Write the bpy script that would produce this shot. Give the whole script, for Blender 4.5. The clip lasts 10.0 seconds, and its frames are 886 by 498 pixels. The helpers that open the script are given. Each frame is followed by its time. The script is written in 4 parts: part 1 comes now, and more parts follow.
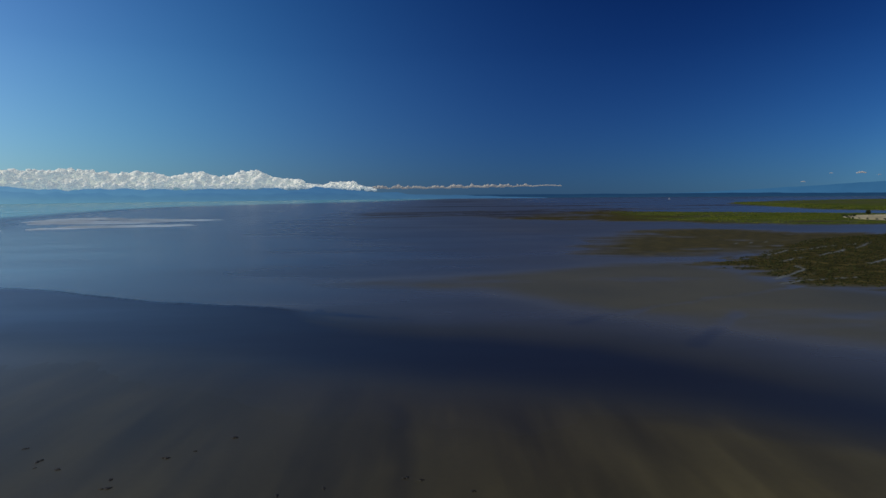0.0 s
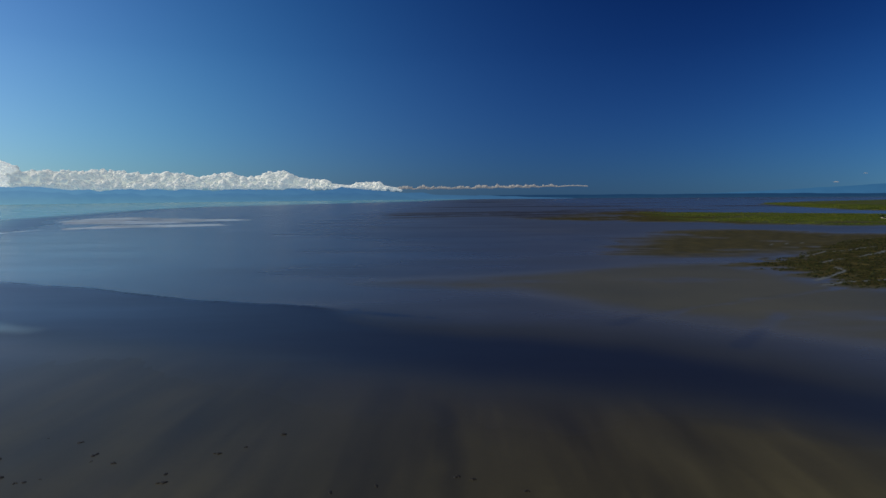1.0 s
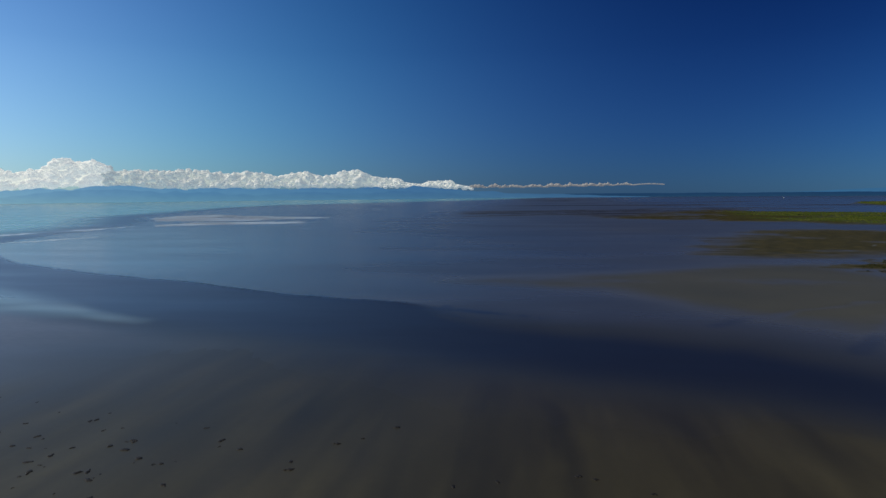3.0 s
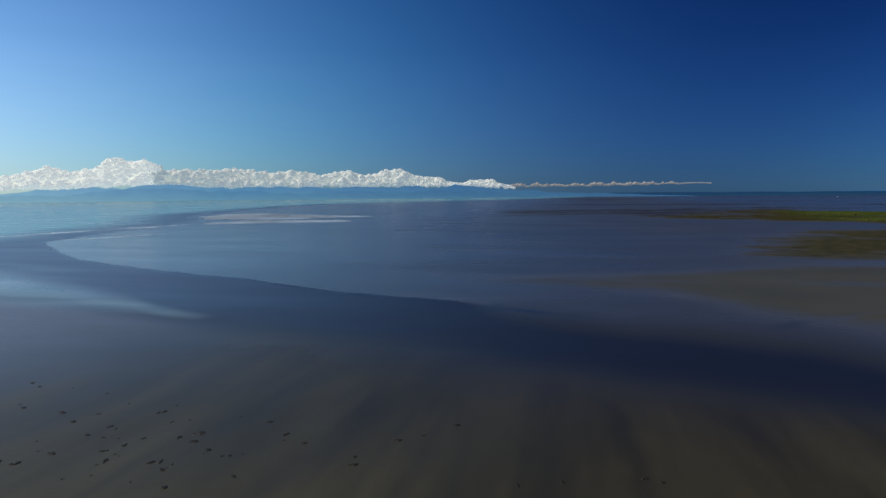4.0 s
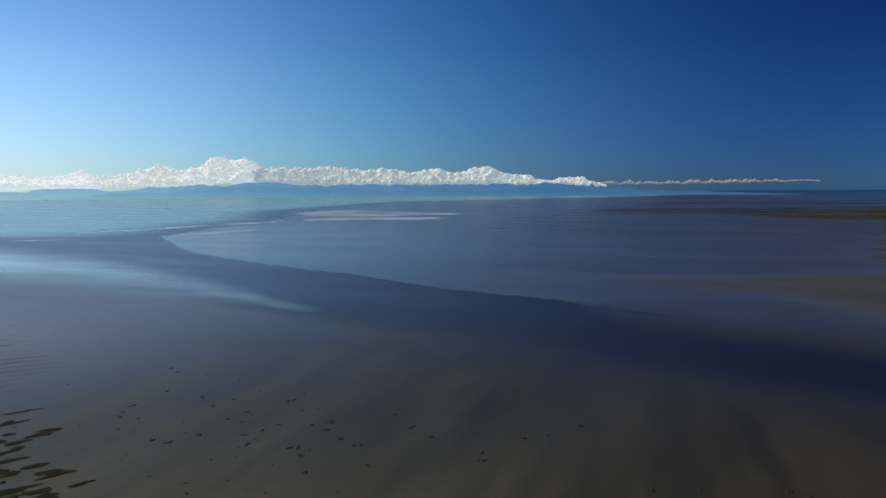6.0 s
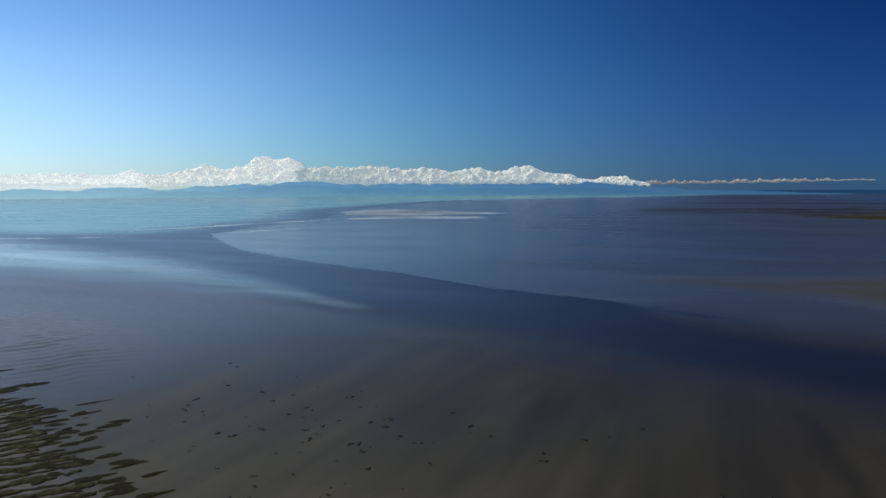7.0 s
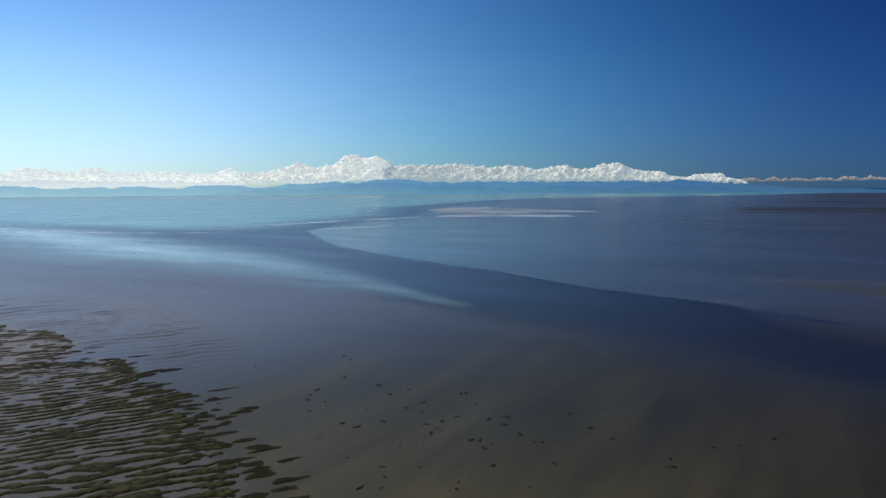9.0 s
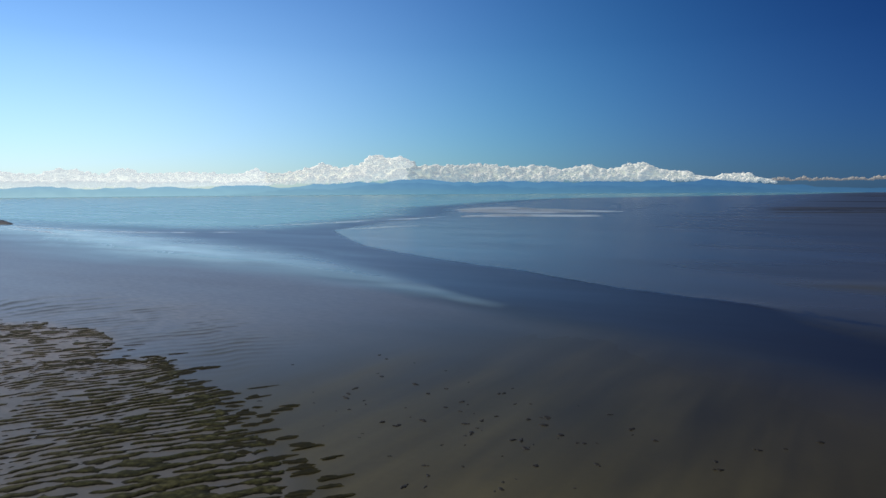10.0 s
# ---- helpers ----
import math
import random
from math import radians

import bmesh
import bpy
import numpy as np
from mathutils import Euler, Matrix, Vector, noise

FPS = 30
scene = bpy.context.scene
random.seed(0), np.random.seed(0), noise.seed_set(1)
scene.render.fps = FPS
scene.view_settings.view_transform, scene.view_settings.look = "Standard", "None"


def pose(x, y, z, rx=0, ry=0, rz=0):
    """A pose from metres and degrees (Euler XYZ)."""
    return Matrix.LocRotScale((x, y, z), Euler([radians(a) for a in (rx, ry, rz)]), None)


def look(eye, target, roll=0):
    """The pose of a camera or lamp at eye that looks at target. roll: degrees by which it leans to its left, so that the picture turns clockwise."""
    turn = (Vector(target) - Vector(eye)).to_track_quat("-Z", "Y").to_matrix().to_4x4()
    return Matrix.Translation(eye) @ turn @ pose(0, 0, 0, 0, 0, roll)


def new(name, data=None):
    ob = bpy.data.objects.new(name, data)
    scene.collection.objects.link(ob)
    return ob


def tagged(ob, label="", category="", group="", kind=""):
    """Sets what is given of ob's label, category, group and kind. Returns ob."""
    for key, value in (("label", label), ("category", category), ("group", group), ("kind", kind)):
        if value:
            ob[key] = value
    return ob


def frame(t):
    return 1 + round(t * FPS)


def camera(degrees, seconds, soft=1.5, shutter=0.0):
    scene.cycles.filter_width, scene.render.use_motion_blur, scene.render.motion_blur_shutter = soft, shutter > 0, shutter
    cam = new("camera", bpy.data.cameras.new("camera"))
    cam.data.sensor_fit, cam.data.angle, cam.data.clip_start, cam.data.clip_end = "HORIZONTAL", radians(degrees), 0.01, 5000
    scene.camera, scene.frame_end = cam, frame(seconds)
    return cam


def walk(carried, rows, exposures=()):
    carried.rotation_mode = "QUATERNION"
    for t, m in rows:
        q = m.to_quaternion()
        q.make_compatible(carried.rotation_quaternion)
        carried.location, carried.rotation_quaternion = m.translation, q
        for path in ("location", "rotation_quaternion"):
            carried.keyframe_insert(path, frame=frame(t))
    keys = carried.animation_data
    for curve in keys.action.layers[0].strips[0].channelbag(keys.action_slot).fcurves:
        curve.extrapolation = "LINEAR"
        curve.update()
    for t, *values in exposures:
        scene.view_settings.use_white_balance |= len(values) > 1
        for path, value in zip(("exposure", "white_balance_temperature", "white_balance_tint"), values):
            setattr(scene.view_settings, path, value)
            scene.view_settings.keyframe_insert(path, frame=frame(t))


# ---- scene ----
cam = camera(66.96, 10.0)
PATH = [
    (0.0, pose(0.00, 0.00, 40.00, 85.214, 0.499, -0.000)),
    (0.5, pose(-2.01, 0.18, 39.82, 85.260, 0.505, 0.879)),
    (1.0, pose(-3.93, 0.30, 39.66, 85.272, 0.492, 2.105)),
    (1.5, pose(-5.76, 0.39, 39.50, 85.261, 0.477, 3.591)),
    (2.0, pose(-7.63, 0.34, 39.41, 85.242, 0.483, 5.113)),
    (2.5, pose(-9.49, 0.14, 39.37, 85.223, 0.503, 6.563)),
    (4.0, pose(-14.53, -0.85, 39.32, 85.142, 0.486, 11.599)),
    (4.5, pose(-16.15, -1.43, 39.45, 85.097, 0.480, 13.569)),
    (5.0, pose(-17.58, -1.93, 39.48, 85.053, 0.465, 15.642)),
    (5.5, pose(-19.05, -2.47, 39.53, 85.017, 0.443, 17.459)),
    (7.0, pose(-23.75, -4.24, 39.55, 84.952, 0.331, 22.463)),
    (7.5, pose(-25.25, -5.01, 39.61, 84.910, 0.313, 24.562)),
    (8.0, pose(-26.55, -5.79, 39.68, 84.875, 0.296, 26.439)),
    (8.5, pose(-27.83, -6.59, 39.72, 84.831, 0.290, 28.129)),
    (9.0, pose(-29.12, -7.39, 39.75, 84.798, 0.301, 29.616)),
    (9.5, pose(-30.44, -8.19, 39.77, 84.786, 0.323, 30.805)),
    (10.0, pose(-31.58, -8.89, 39.72, 84.801, 0.358, 31.618)),
]
walk(cam, PATH, [(0.0, -0.08), (5.0, 0.0), (10.0, 0.08)])

# ---- world, sun ----
SUN_AZ, SUN_EL = 103.0, 42.0          # degrees to the left of +Y, and up


def way(az, el):
    a, e = radians(az), radians(el)
    return Vector((-math.sin(a) * math.cos(e), math.cos(a) * math.cos(e), math.sin(e)))


world = bpy.data.worlds.new("world")
scene.world = world
world.use_nodes = True
wn, wl = world.node_tree.nodes, world.node_tree.links
wn.clear()
w_out = wn.new("ShaderNodeOutputWorld")
w_bg = wn.new("ShaderNodeBackground")
w_sky = wn.new("ShaderNodeTexSky")
w_sky.sky_type = "NISHITA"
w_sky.sun_disc = False
w_sky.sun_elevation = radians(SUN_EL)
w_sky.sun_rotation = radians(360 - SUN_AZ)
w_sky.altitude = 40
w_sky.air_density = 1.0
w_sky.dust_density = 0.1
w_sky.ozone_density = 4.0
# the filter on the lens deepens the sky away from the sun
w_tc = wn.new("ShaderNodeTexCoord")
w_dot = wn.new("ShaderNodeVectorMath")
w_dot.operation = "DOT_PRODUCT"
w_dot.inputs[1].default_value = way(60, 35)
w_ramp = wn.new("ShaderNodeValToRGB")
w_map = wn.new("ShaderNodeMapRange")
w_map.inputs["From Min"].default_value = -1.0
w_mul = wn.new("ShaderNodeMix")
w_mul.data_type, w_mul.blend_type = "RGBA", "MULTIPLY"
w_mul.inputs["Factor"].default_value = 1.0
wl.new(w_tc.outputs["Generated"], w_dot.inputs[0])
wl.new(w_dot.outputs["Value"], w_map.inputs["Value"])
wl.new(w_map.outputs["Result"], w_ramp.inputs["Fac"])
wl.new(w_sky.outputs["Color"], w_mul.inputs["A"])
wl.new(w_ramp.outputs["Color"], w_mul.inputs["B"])
w_sep = wn.new("ShaderNodeSeparateXYZ")
w_low = wn.new("ShaderNodeValToRGB")
AIR_RISE = [(0, (0.754, 0.799, 0.995)), (0.05, (0.723, 0.792, 0.963)), (0.1, (0.649, 0.746, 0.903)), (0.15, (0.545, 0.677, 0.837)), (0.2, (0.428, 0.592, 0.776)), (0.3, (0.217, 0.391, 0.612))]
while len(w_low.color_ramp.elements) < len(AIR_RISE):
    w_low.color_ramp.elements.new(0.5)
w_low.color_ramp.interpolation = "B_SPLINE"
for e, (p, c) in zip(w_low.color_ramp.elements, AIR_RISE):
    e.position, e.color = p, (*c, 1)
w_air = wn.new("ShaderNodeMix")
w_air.data_type, w_air.blend_type = "RGBA", "MULTIPLY"
w_air.inputs["Factor"].default_value = 1.0
wl.new(w_tc.outputs["Generated"], w_sep.inputs["Vector"])
wl.new(w_sep.outputs["Z"], w_low.inputs["Fac"])
wl.new(w_mul.outputs["Result"], w_air.inputs["A"])
wl.new(w_low.outputs["Color"], w_air.inputs["B"])
w_gain = wn.new("ShaderNodeVectorMath")
w_gain.operation = "SCALE"
w_gain.inputs["Scale"].default_value = 2.92
wl.new(w_air.outputs["Result"], w_gain.inputs[0])
wl.new(w_gain.outputs["Vector"], w_bg.inputs["Color"])
wl.new(w_bg.outputs["Background"], w_out.inputs["Surface"])
w_bg.inputs["Strength"].default_value = 0.10
stops = [(0.0, (0.0652, 0.1633, 0.2612)), (0.49, (0.0368, 0.0964, 0.1813)), (0.533, (0.03, 0.0803, 0.159)), (0.577, (0.0249, 0.0668, 0.1389)),
         (0.62, (0.0223, 0.0584, 0.1267)), (0.663, (0.0229, 0.0581, 0.126)), (0.706, (0.0286, 0.0679, 0.1379)), (0.749, (0.0425, 0.0909, 0.1649)),
         (0.793, (0.069, 0.1328, 0.2073)), (0.836, (0.1113, 0.2009, 0.2661)), (0.879, (0.1958, 0.3064, 0.343)), (0.922, (0.3956, 0.4502, 0.4593)),
         (0.966, (0.7946, 0.689, 0.6087)), (1.0, (0.8261, 0.7334, 0.6492))]
w_ramp.color_ramp.interpolation = "B_SPLINE"
els = w_ramp.color_ramp.elements
while len(els) < len(stops):
    els.new(0.5)
for e, (p, c) in zip(els, stops):
    e.position, e.color = p, (*c, 1)

sun_lamp = new("sun", bpy.data.lights.new("sun", "SUN"))
sun_lamp.data.energy = 3.4
sun_lamp.data.angle = radians(0.55)
sun_lamp.data.color = (1.0, 0.94, 0.85)
sun_lamp.matrix_world = look(way(SUN_AZ, SUN_EL) * 100, (0, 0, 0))


# ---- noise and plan helpers ----
def hash2(ix, iy, seed):
    n = (ix.astype(np.int64) * 374761393 + iy.astype(np.int64) * 668265263 + seed * 1274126177) & 0x7FFFFFFF
    n = ((n ^ (n >> 13)) * 1103515245 + 12345) & 0x7FFFFFFF
    return ((n ^ (n >> 16)) & 0xFFFF) / 65535.0


def vnoise(x, y, seed=0):
    ix, iy = np.floor(x), np.floor(y)
    fx, fy = x - ix, y - iy
    fx, fy = fx * fx * (3 - 2 * fx), fy * fy * (3 - 2 * fy)
    a, b = hash2(ix, iy, seed), hash2(ix + 1, iy, seed)
    c, d = hash2(ix, iy + 1, seed), hash2(ix + 1, iy + 1, seed)
    return (a + (b - a) * fx) * (1 - fy) + (c + (d - c) * fx) * fy


def fbm(x, y, seed=0, octaves=4):
    s, amp, tot = np.zeros_like(x), 1.0, 0.0
    for k in range(octaves):
        s = s + amp * (vnoise(x, y, seed + 17 * k) - 0.5)
        tot += amp
        x, y, amp = x * 2.03 + 11.3, y * 2.03 + 5.7, amp * 0.5
    return 2 * s / tot


def step(a, b, v):
    u = np.clip((v - a) / (b - a), 0, 1)
    return u * u * (3 - 2 * u)


def line_dist(x, y, pts):
    """Distance to a polyline, and the side: positive to the left of its run."""
    best, side = np.full(x.shape, 1e9), np.zeros(x.shape)
    for (ax, ay), (bx, by) in zip(pts, pts[1:]):
        dx, dy = bx - ax, by - ay
        u = np.clip(((x - ax) * dx + (y - ay) * dy) / (dx * dx + dy * dy), 0, 1)
        d = np.hypot(x - ax - u * dx, y - ay - u * dy)
        s = np.sign(dx * (y - ay) - dy * (x - ax))
        side = np.where(d < best, s, side)
        best = np.minimum(best, d)
    return best, side


def region(x, y, pts):
    """Signed distance to a closed outline, positive inside."""
    inside = np.zeros(x.shape, bool)
    n = len(pts)
    for i in range(n):
        (ax, ay), (bx, by) = pts[i], pts[(i + 1) % n]
        cross = ((ay > y) != (by > y)) & (x < (bx - ax) * (y - ay) / ((by - ay) or 1e-9) + ax)
        inside ^= cross
    d, _ = line_dist(x, y, pts + pts[:1])
    return np.where(inside, d, -d)


# ---- the plan: metres, the flight starts over (0, 0) ----
SCARP = [(-900, 2300), (-840, 1600), (-740, 1150), (-560, 850), (-520, 690), (-500, 590), (-470, 520), (-461, 480), (-393, 415), (-328, 362), (-275, 329),
         (-217, 302), (-175, 284), (-137, 263), (-109, 251), (-86, 242), (-58, 234), (-35, 216), (-8, 202), (19, 194),
         (48, 180), (70, 160), (88, 134), (120, 95), (190, 30), (300, -60), (500, -300)]
NEARSHORE = [(-1800, 380), (-1100, 330), (-799, 347), (-675, 330), (-510, 285), (-410, 258), (-309, 245), (-230, 219), (-187, 204), (-143, 188),
             (-104, 172), (-60, 160), (-30, 145), (1, 132), (24, 126), (50, 115), (73, 102), (118, 60), (200, -50), (400, -300)]
SANDBAR = [(-657, 1028), (-703, 1170), (-643, 1255), (-567, 1205), (-414, 1122), (-330, 1085), (-371, 1030), (-411, 985), (-450, 950), (-515, 925), (-589, 936)]
HUMMOCKS = [(-420, 60), (-330, 96), (-249, 92), (-242, 98), (-230, 96), (-217, 100), (-200, 95), (-192, 89), (-182, 79), (-176, 83), (-170, 88), (-156, 85), (-150, 77), (-134, 78), (-131, 70), (-121, 71), (-117, 65), (-106, 61), (-97, 58), (-90, 52), (-60, 5), (-200, -60), (-420, -40)]
RIPPLED = [(-300, 96), (-261, 97), (-215, 98), (-192, 90), (-161, 90), (-149, 97), (-160, 120), (-200, 144), (-240, 150), (-270, 140), (-300, 122)]
GREEN = [(215, 900), (253, 1040), (283, 1190), (330, 1300), (430, 1290), (534, 1225), (640, 1165), (760, 1090), (1400, 700), (1000, 480), (498, 770), (401, 775), (290, 880)]
BROWN = [(93, 410), (120, 520), (189, 688), (282, 717), (330, 640), (440, 610), (700, 420), (420, 330), (299, 451), (220, 440), (143, 402)]
DARKMARSH = [(140, 344), (200, 420), (238, 458), (300, 540), (393, 593), (560, 480), (420, 180), (230, 235), (179, 270), (144, 278), (158, 310)]
SPIT = [(858, 2015), (1000, 2280), (1220, 2480), (1700, 2750), (2600, 2500), (1700, 900), (826, 1262), (770, 1400), (795, 1690)]
TIDEMUD = [(-80, 292), (-49, 314), (34, 347), (90, 380), (150, 390), (156, 300), (185, 262), (400, 170), (200, 120), (110, 150), (78, 186), (50, 205), (10, 262)]
FARSTREAKS = [(-180, 1330), (-40, 1430), (80, 1515), (240, 1605), (480, 1550), (420, 1400), (250, 1250), (150, 980), (85, 1020), (10, 1140), (-140, 1060)]
CREEKS = [((225, 402), (239, 415), (268, 443)), ((232, 437), (268, 469), (300, 488)), ((200, 411), (229, 441)), ((190, 372), (212, 394)), ((146, 284), (163, 295), (185, 300)), ((214, 498), (255, 521)),
          ((280, 453), (322, 502)), ((228, 358), (262, 388)), ((262, 372), (310, 420)), ((150, 300), (178, 330), (186, 350))]
SANDBAR_LOW = [(-521, 820), (-515, 905), (-442, 915), (-343, 938), (-300, 880), (-402, 831), (-458, 806), (-492, 772)]
SANDBAR_EAST = [(-324, 1049), (-357, 1219), (-337, 1251), (-283, 1183), (-282, 1073), (-302, 1025)]
FRINGE = [(70, 1015), (120, 985), (194, 935), (262, 955), (330, 1200), (420, 1330), (330, 1420), (250, 1300), (170, 1180), (110, 1060)]
INLETS = [((40, 200), (61, 221), (74, 231), (96, 244), (122, 259), (145, 278)), ((66, 172), (78, 190), (88, 204), (99, 217))]
RUNNELS = [((-73, 70), (-73, 108), (-74, 128)), ((-56, 60), (-54, 98), (-53, 132), (-53, 155)), ((-37, 64), (-38, 96), (-40, 120)), ((-19, 60), (-20, 95), (-22, 128), (-26, 150)),
           ((-7, 62), (-8, 102), (-9, 126)), ((24, 72), (17, 102), (10, 122), (-2, 141)), ((6, 60), (4, 92), (2, 112))]
FINGERS = [((-137, 263), (-109, 251), (-86, 243)), ((-76, 239), (-58, 232), (-40, 222)), ((-62, 233), (-44, 224), (-26, 214)), ((-60, 222), (-46, 214), (-30, 205)), ((-44, 228), (-28, 219), (-12, 210))]
RIDGE_DIR = radians(52)

# ---- materials ----
def material(name):
    m = bpy.data.materials.new(name)
    m.use_nodes = True
    m.node_tree.nodes.clear()
    return m, m.node_tree.nodes, m.node_tree.links


def node(nodes, kind, **values):
    n = nodes.new(kind)
    for key, value in values.items():
        n.inputs[key.replace("_", " ")].default_value = value
    return n


def noise_tex(nodes, links, scale, detail=4.0, stretch=None, rough=0.55):
    """Noise in metres of the object's own space."""
    tc = nodes.new("ShaderNodeTexCoord")
    src = tc.outputs["Object"]
    if stretch:
        mp = nodes.new("ShaderNodeMapping")
        mp.inputs["Scale"].default_value = stretch
        links.new(src, mp.inputs["Vector"])
        src = mp.outputs["Vector"]
    n = node(nodes, "ShaderNodeTexNoise", Scale=scale, Detail=detail, Roughness=rough)
    links.new(src, n.inputs["Vector"])
    return n.outputs["Fac"]


def ramp(nodes, links, fac, stops):
    r = nodes.new("ShaderNodeValToRGB")
    el = r.color_ramp.elements
    while len(el) < len(stops):
        el.new(0.5)
    for e, (p, c) in zip(el, stops):
        e.position, e.color = p, (*c, 1) if len(c) == 3 else c
    links.new(fac, r.inputs["Fac"])
    return r.outputs["Color"]


def attr(nodes, name):
    a = nodes.new("ShaderNodeAttribute")
    a.attribute_name = name
    return a.outputs["Fac"]


def mix_col(nodes, links, fac, a, b, blend="MIX"):
    m = nodes.new("ShaderNodeMix")
    m.data_type, m.blend_type = "RGBA", blend
    for sock, v in (("Factor", fac), ("A", a), ("B", b)):
        if isinstance(v, (int, float)):
            m.inputs[sock].default_value = v
        elif isinstance(v, tuple):
            m.inputs[sock].default_value = (*v, 1)
        else:
            links.new(v, m.inputs[sock])
    return m.outputs["Result"]


def maths(nodes, links, op, a, b=0.0, clamp=False):
    m = nodes.new("ShaderNodeMath")
    m.operation, m.use_clamp = op, clamp
    for i, v in enumerate((a, b)):
        if isinstance(v, (int, float)):
            m.inputs[i].default_value = v
        else:
            links.new(v, m.inputs[i])
    return m.outputs["Value"]


def bump(nodes, links, height, strength, distance):
    b = node(nodes, "ShaderNodeBump", Strength=strength, Distance=distance)
    links.new(height, b.inputs["Height"])
    return b.outputs["Normal"]


def finish(nodes, links, shader):
    out = nodes.new("ShaderNodeOutputMaterial")
    links.new(shader, out.inputs["Surface"])


def surface(name, stops, scale, rough=0.8, bumps=0.3, depth=0.05, spec=0.3, stretch=None, second=None):
    """A plain natural surface: two scales of noise in colour, fine relief."""
    m, n, l = material(name)
    a = noise_tex(n, l, scale, 5, stretch)
    col = ramp(n, l, a, stops)
    big = noise_tex(n, l, scale * (second or 0.13), 3)
    col = mix_col(n, l, 1.0, col, ramp(n, l, big, [(0.3, (0.72, 0.72, 0.72)), (0.7, (1.2, 1.2, 1.2))]), "MULTIPLY")
    p = node(n, "ShaderNodeBsdfPrincipled", Roughness=rough)
    p.inputs["Specular IOR Level"].default_value = spec
    l.new(col, p.inputs["Base Color"])
    l.new(bump(n, l, a, bumps, depth), p.inputs["Normal"])
    finish(n, l, p.outputs["BSDF"])
    return m


def mud_colour(n, l):
    """The bare mud: faint long runnels where they show, wide patches and grain."""
    fine = noise_tex(n, l, 0.7, 5)
    streak = noise_tex(n, l, 1.0, 3, (0.085, 0.014, 0.1))
    wide = noise_tex(n, l, 0.014, 4)
    mud = ramp(n, l, streak, [(0.30, (0.058, 0.050, 0.023)), (0.50, (0.072, 0.062, 0.027)), (0.70, (0.092, 0.079, 0.035))])
    mud = mix_col(n, l, 1.0, mud, ramp(n, l, noise_tex(n, l, 1.0, 4, (0.30, 0.024, 0.1)), [(0.3, (0.90, 0.90, 0.91)), (0.7, (1.09, 1.09, 1.08))]), "MULTIPLY")
    mud = mix_col(n, l, attr(n, "rill"), (0.065, 0.065, 0.045), mud)
    mud = mix_col(n, l, 1.0, mud, ramp(n, l, wide, [(0.3, (0.80, 0.82, 0.86)), (0.7, (1.15, 1.12, 1.08))]), "MULTIPLY")
    mud = mix_col(n, l, 1.0, mud, ramp(n, l, fine, [(0.3, (0.94, 0.94, 0.94)), (0.7, (1.05, 1.05, 1.05))]), "MULTIPLY")
    mud = mix_col(n, l, attr(n, "runnel"), mud, mix_col(n, l, 1.0, mud, (0.74, 0.74, 0.76), "MULTIPLY"))
    film = mix_col(n, l, 1.0, mud, (0.50, 0.50, 0.50), "MULTIPLY")
    silty = ramp(n, l, noise_tex(n, l, 1.0, 5, (0.008, 0.03, 1)), [(0.3, (0.060, 0.066, 0.066)), (0.7, (0.088, 0.092, 0.090))])
    silty = mix_col(n, l, maths(n, l, "MULTIPLY", attr(n, "dull"), 0.6), silty, (0.118, 0.116, 0.098))
    silty = mix_col(n, l, attr(n, "tan"), silty, ramp(n, l, noise_tex(n, l, 0.45, 6, (0.6, 1.2, 1)), [(0.32, (0.125, 0.105, 0.078)), (0.68, (0.245, 0.208, 0.165))]))
    film = mix_col(n, l, attr(n, "silty"), film, silty)
    mud = mix_col(n, l, attr(n, "soaked"), mud, film)
    return mud, fine


